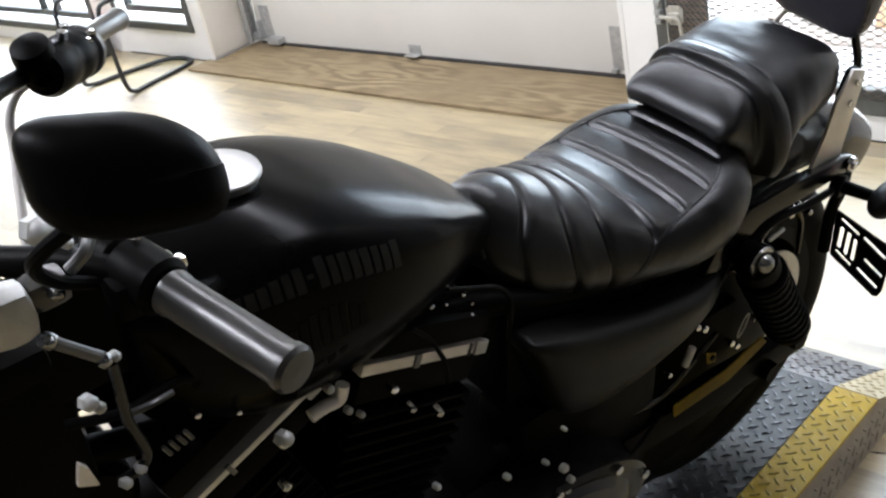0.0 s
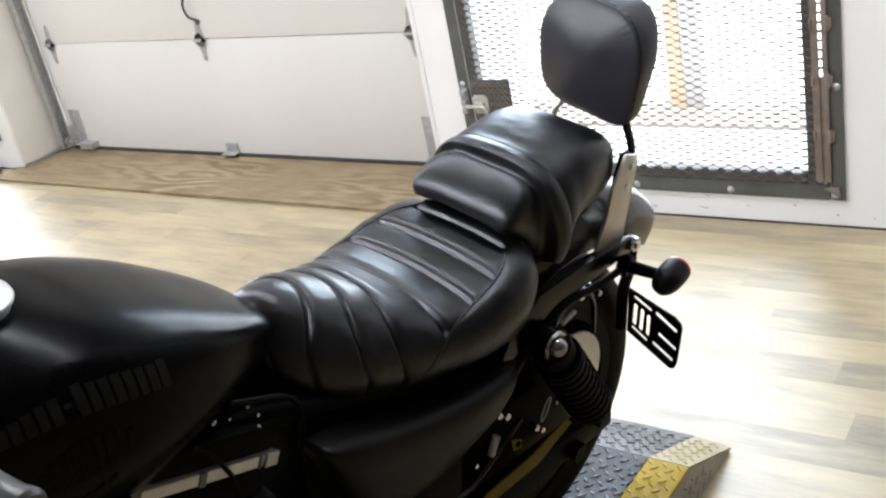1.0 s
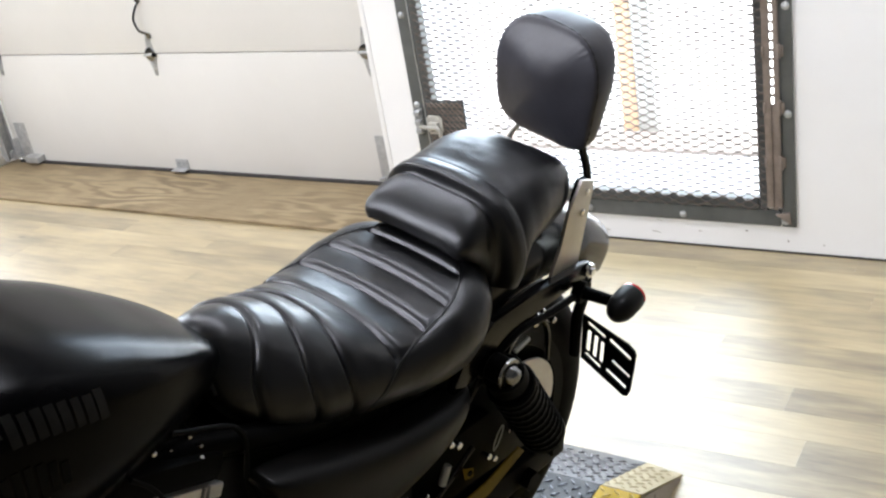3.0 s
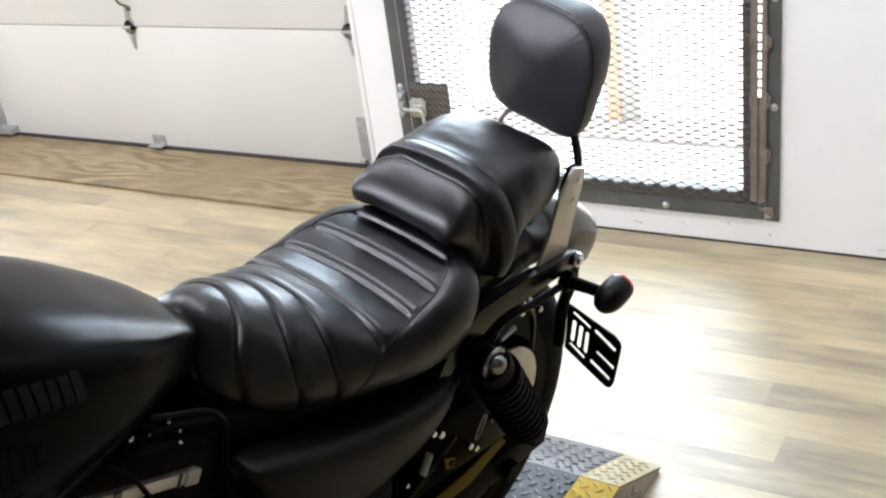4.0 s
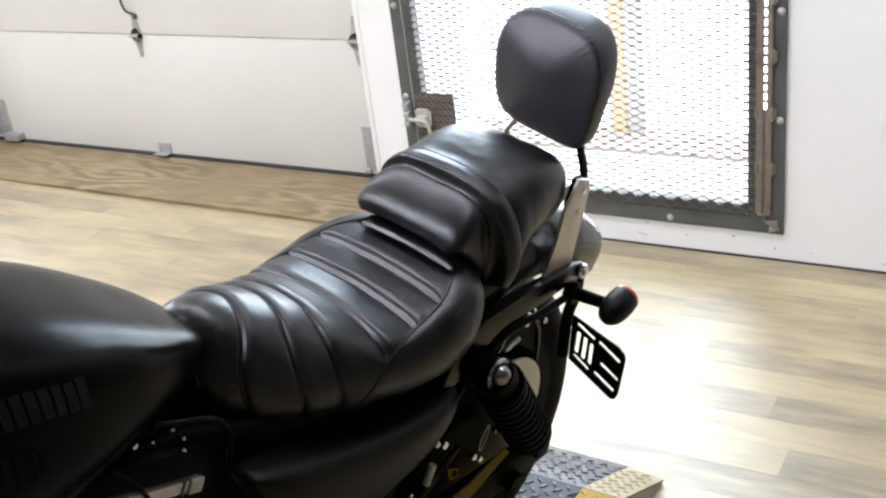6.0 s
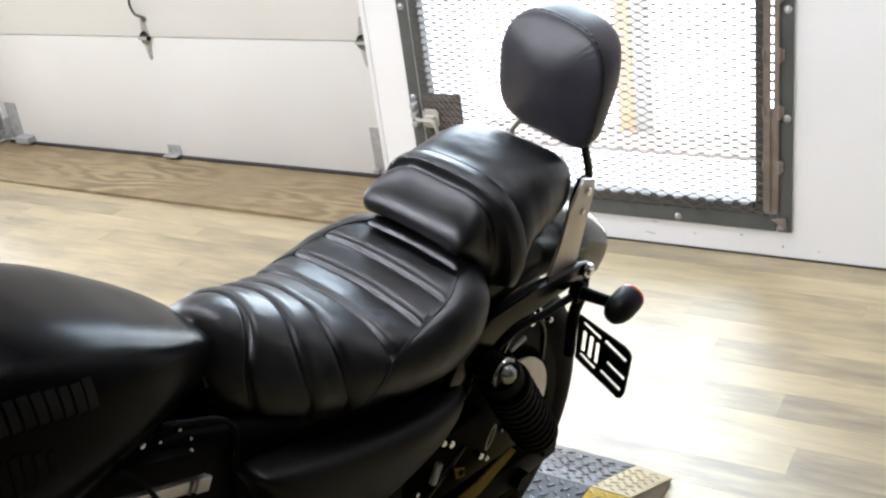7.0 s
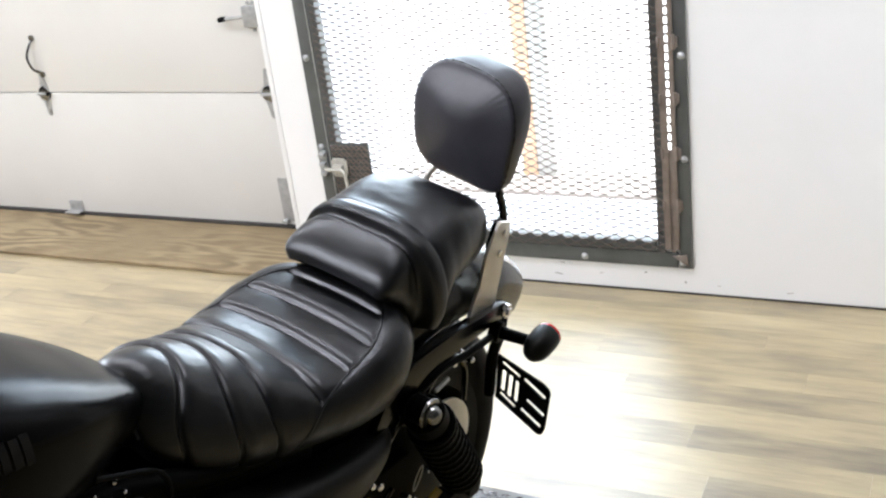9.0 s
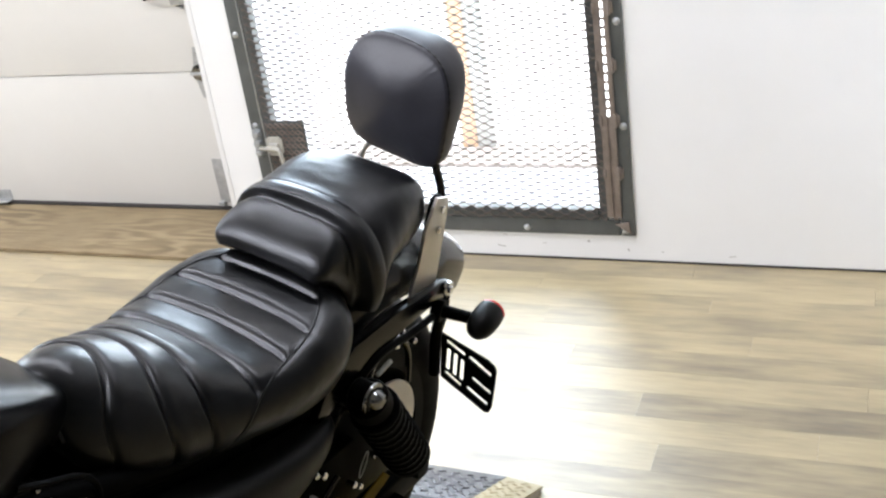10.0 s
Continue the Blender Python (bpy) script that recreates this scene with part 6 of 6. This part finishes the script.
    # front brake line
    part("brake_line", tube(bmesh.new(), [(-0.945, 0.245, 1.045), (-0.968, 0.250, 1.034), (-0.985, 0.245, 1.012), (-0.998, 0.225, 0.975), (-1.05, 0.14, 0.87), (-1.14, 0.07, 0.75)], 0.0054, 12), "machined", bike, "silver braided brake line")


rider_seat()
pillion_seat()
backrest()
fuel_tank()
rear_end()
side_cover()
engine()
front_end()

# ---- chair base by the window ----
def chair():
    g = thing("cantilever_chair", "black bent steel cantilever chair standing by the glazed door", "chair", pose(2.58, 4.70, 0))
    base = [(-0.205, -0.199, 0.014), (-0.10, -0.187, 0.013), (0.035, -0.172, 0.013), (0.165, -0.150, 0.013), (0.206, -0.053, 0.013), (0.165, 0.072, 0.013), (-0.029, 0.145, 0.013), (-0.215, 0.193, 0.014)]
    feet = [(-0.255, -0.205, 0.40), (-0.252, -0.205, 0.20), (-0.243, -0.203, 0.06)], [(-0.25, 0.198, 0.06), (-0.262, 0.20, 0.20), (-0.265, 0.20, 0.40)]
    part("sled_loop", tube(bmesh.new(), feet[0] + base + feet[1], 0.0135, 10, 8, 0.8), "chairblack", g)
    for sg in (-1, 1):
        y = 0.20 * sg
        part("seat_rail", tube(bmesh.new(), [(-0.26, y, 0.39), (-0.235, y, 0.445), (-0.15, y, 0.455), (0.10, y * 0.95, 0.455), (0.155, y * 0.95, 0.50), (0.19, y * 0.95, 0.85)], 0.0125, 10, 6, 0.8), "chairblack", g)
        part("foot_pad", rod(bmesh.new(), (-0.19, 0.195 * sg, 0.0), (-0.19, 0.195 * sg, 0.012), 0.011, n=12), "rubber", g)
    part("crossbar", rod(bmesh.new(), (-0.262, -0.2, 0.30), (-0.262, 0.2, 0.30), 0.008, n=10), "galv", g, "bare metal crossbar")
    part("seat", box(bmesh.new(), (-0.04, 0.0, 0.487), (0.36, 0.38, 0.045), 0.018), "rubber", g, "black padded seat")
    part("backrest", box(bmesh.new(), (0.185, 0.0, 0.74), (0.035, 0.36, 0.24), 0.015, Matrix.Rotation(radians(5), 3, "Y")), "rubber", g, "black padded backrest")


def storage_box():
    g = thing("storage_box", "small dark grey box with a red lid", "box", pose(2.66, 5.38, 0, 0, 0, 8))
    part("body", box(bmesh.new(), (0, 0, 0.065), (0.17, 0.20, 0.13), 0.012), "grip", g)
    part("lid", box(bmesh.new(), (0, 0, 0.141), (0.18, 0.21, 0.022), 0.006), "crate_red", g, "red plastic lid")


chair()
storage_box()


# ---- floor boards ----
PW, PL = 0.098, 0.915


def plank_mesh():
    bm = bmesh.new()
    w, h, g = PW - 0.0005, PL - 0.0005, 0.0
    lo = [bm.verts.new((x * w / 2, y * h / 2, -0.006)) for x, y in ((-1, -1), (1, -1), (1, 1), (-1, 1))]
    mid = [bm.verts.new((x * w / 2, y * h / 2, -0.0005)) for x, y in ((-1, -1), (1, -1), (1, 1), (-1, 1))]
    hi = [bm.verts.new((x * (w / 2 - g), y * (h / 2 - g), 0.0)) for x, y in ((-1, -1), (1, -1), (1, 1), (-1, 1))]
    for a, b2 in ((lo, mid), (mid, hi)):
        for k in range(4):
            bm.faces.new((a[k], a[(k + 1) % 4], b2[(k + 1) % 4], b2[k]))
    bm.faces.new(hi)
    bmesh.ops.recalc_face_normals(bm, faces=bm.faces)
    me = bpy.data.meshes.new("plank")
    bm.to_mesh(me)
    bm.free()
    me.materials.append(M["plank"])
    return me


plank = plank_mesh()
rng = random.Random(5)
rest = bmesh.new()
row = count = 0
x = WALL - PW / 2
while x > X0 + PW:
    shift = (row * 0.437 + rng.random() * 0.25) % 1.0 * PL
    y = Y0 - PL + shift
    while y < Y1:
        y0, y1 = max(y, Y0), min(y + PL, Y1)
        if y1 - y0 > 0.03:
            near = x > 1.15 and -0.75 < (y0 + y1) / 2 < 5.3 and y1 - y0 > PL - 0.01 and count < 290
            if near:
                count += 1
                ob = new("plank", plank)
                ob.parent = floor
                ob.location = (x, (y0 + y1) / 2, 0.0)
                ob.scale = (1, (y1 - y0) / PL, 1)
            else:
                top = [rest.verts.new((x + i * (PW / 2 - 0.00025), (y1 if j else y0) - (0.00025 if j else -0.00025), 0.0)) for i, j in ((-1, 0), (1, 0), (1, 1), (-1, 1))]
                low = [rest.verts.new((v.co.x, v.co.y, -0.006)) for v in top]
                rest.faces.new(top)
                for k in range(4):
                    rest.faces.new((low[k], low[(k + 1) % 4], top[(k + 1) % 4], top[k]))
        y += PL
    x -= PW
    row += 1
tagged(part("far_planks", rest, "plank", floor), kind="stuff")

# worn dark split in the boards beside the lift
line = smooth_line([(1.478, 0.612, 0), (1.491, 0.563, 0), (1.503, 0.522, 0), (1.495, 0.497, 0), (1.480, 0.464, 0), (1.477, 0.425, 0), (1.476, 0.370, 0), (1.470, 0.300, 0), (1.474, 0.235, 0)], 5)
rows = []
for i, q in enumerate(line):
    wide = 0.0032 * (0.55 + 0.45 * math.sin(i * 1.3)) * min(1.0, (len(line) - 1 - i) / 8)
    rows.append([q + Vector((-wide, 0, 0.0004)), q + Vector((0, 0, 0.0009)), q + Vector((wide, 0, 0.0004))])
part("split", skin(bmesh.new(), rows), "seal", floor, "dark split in the worn floor")
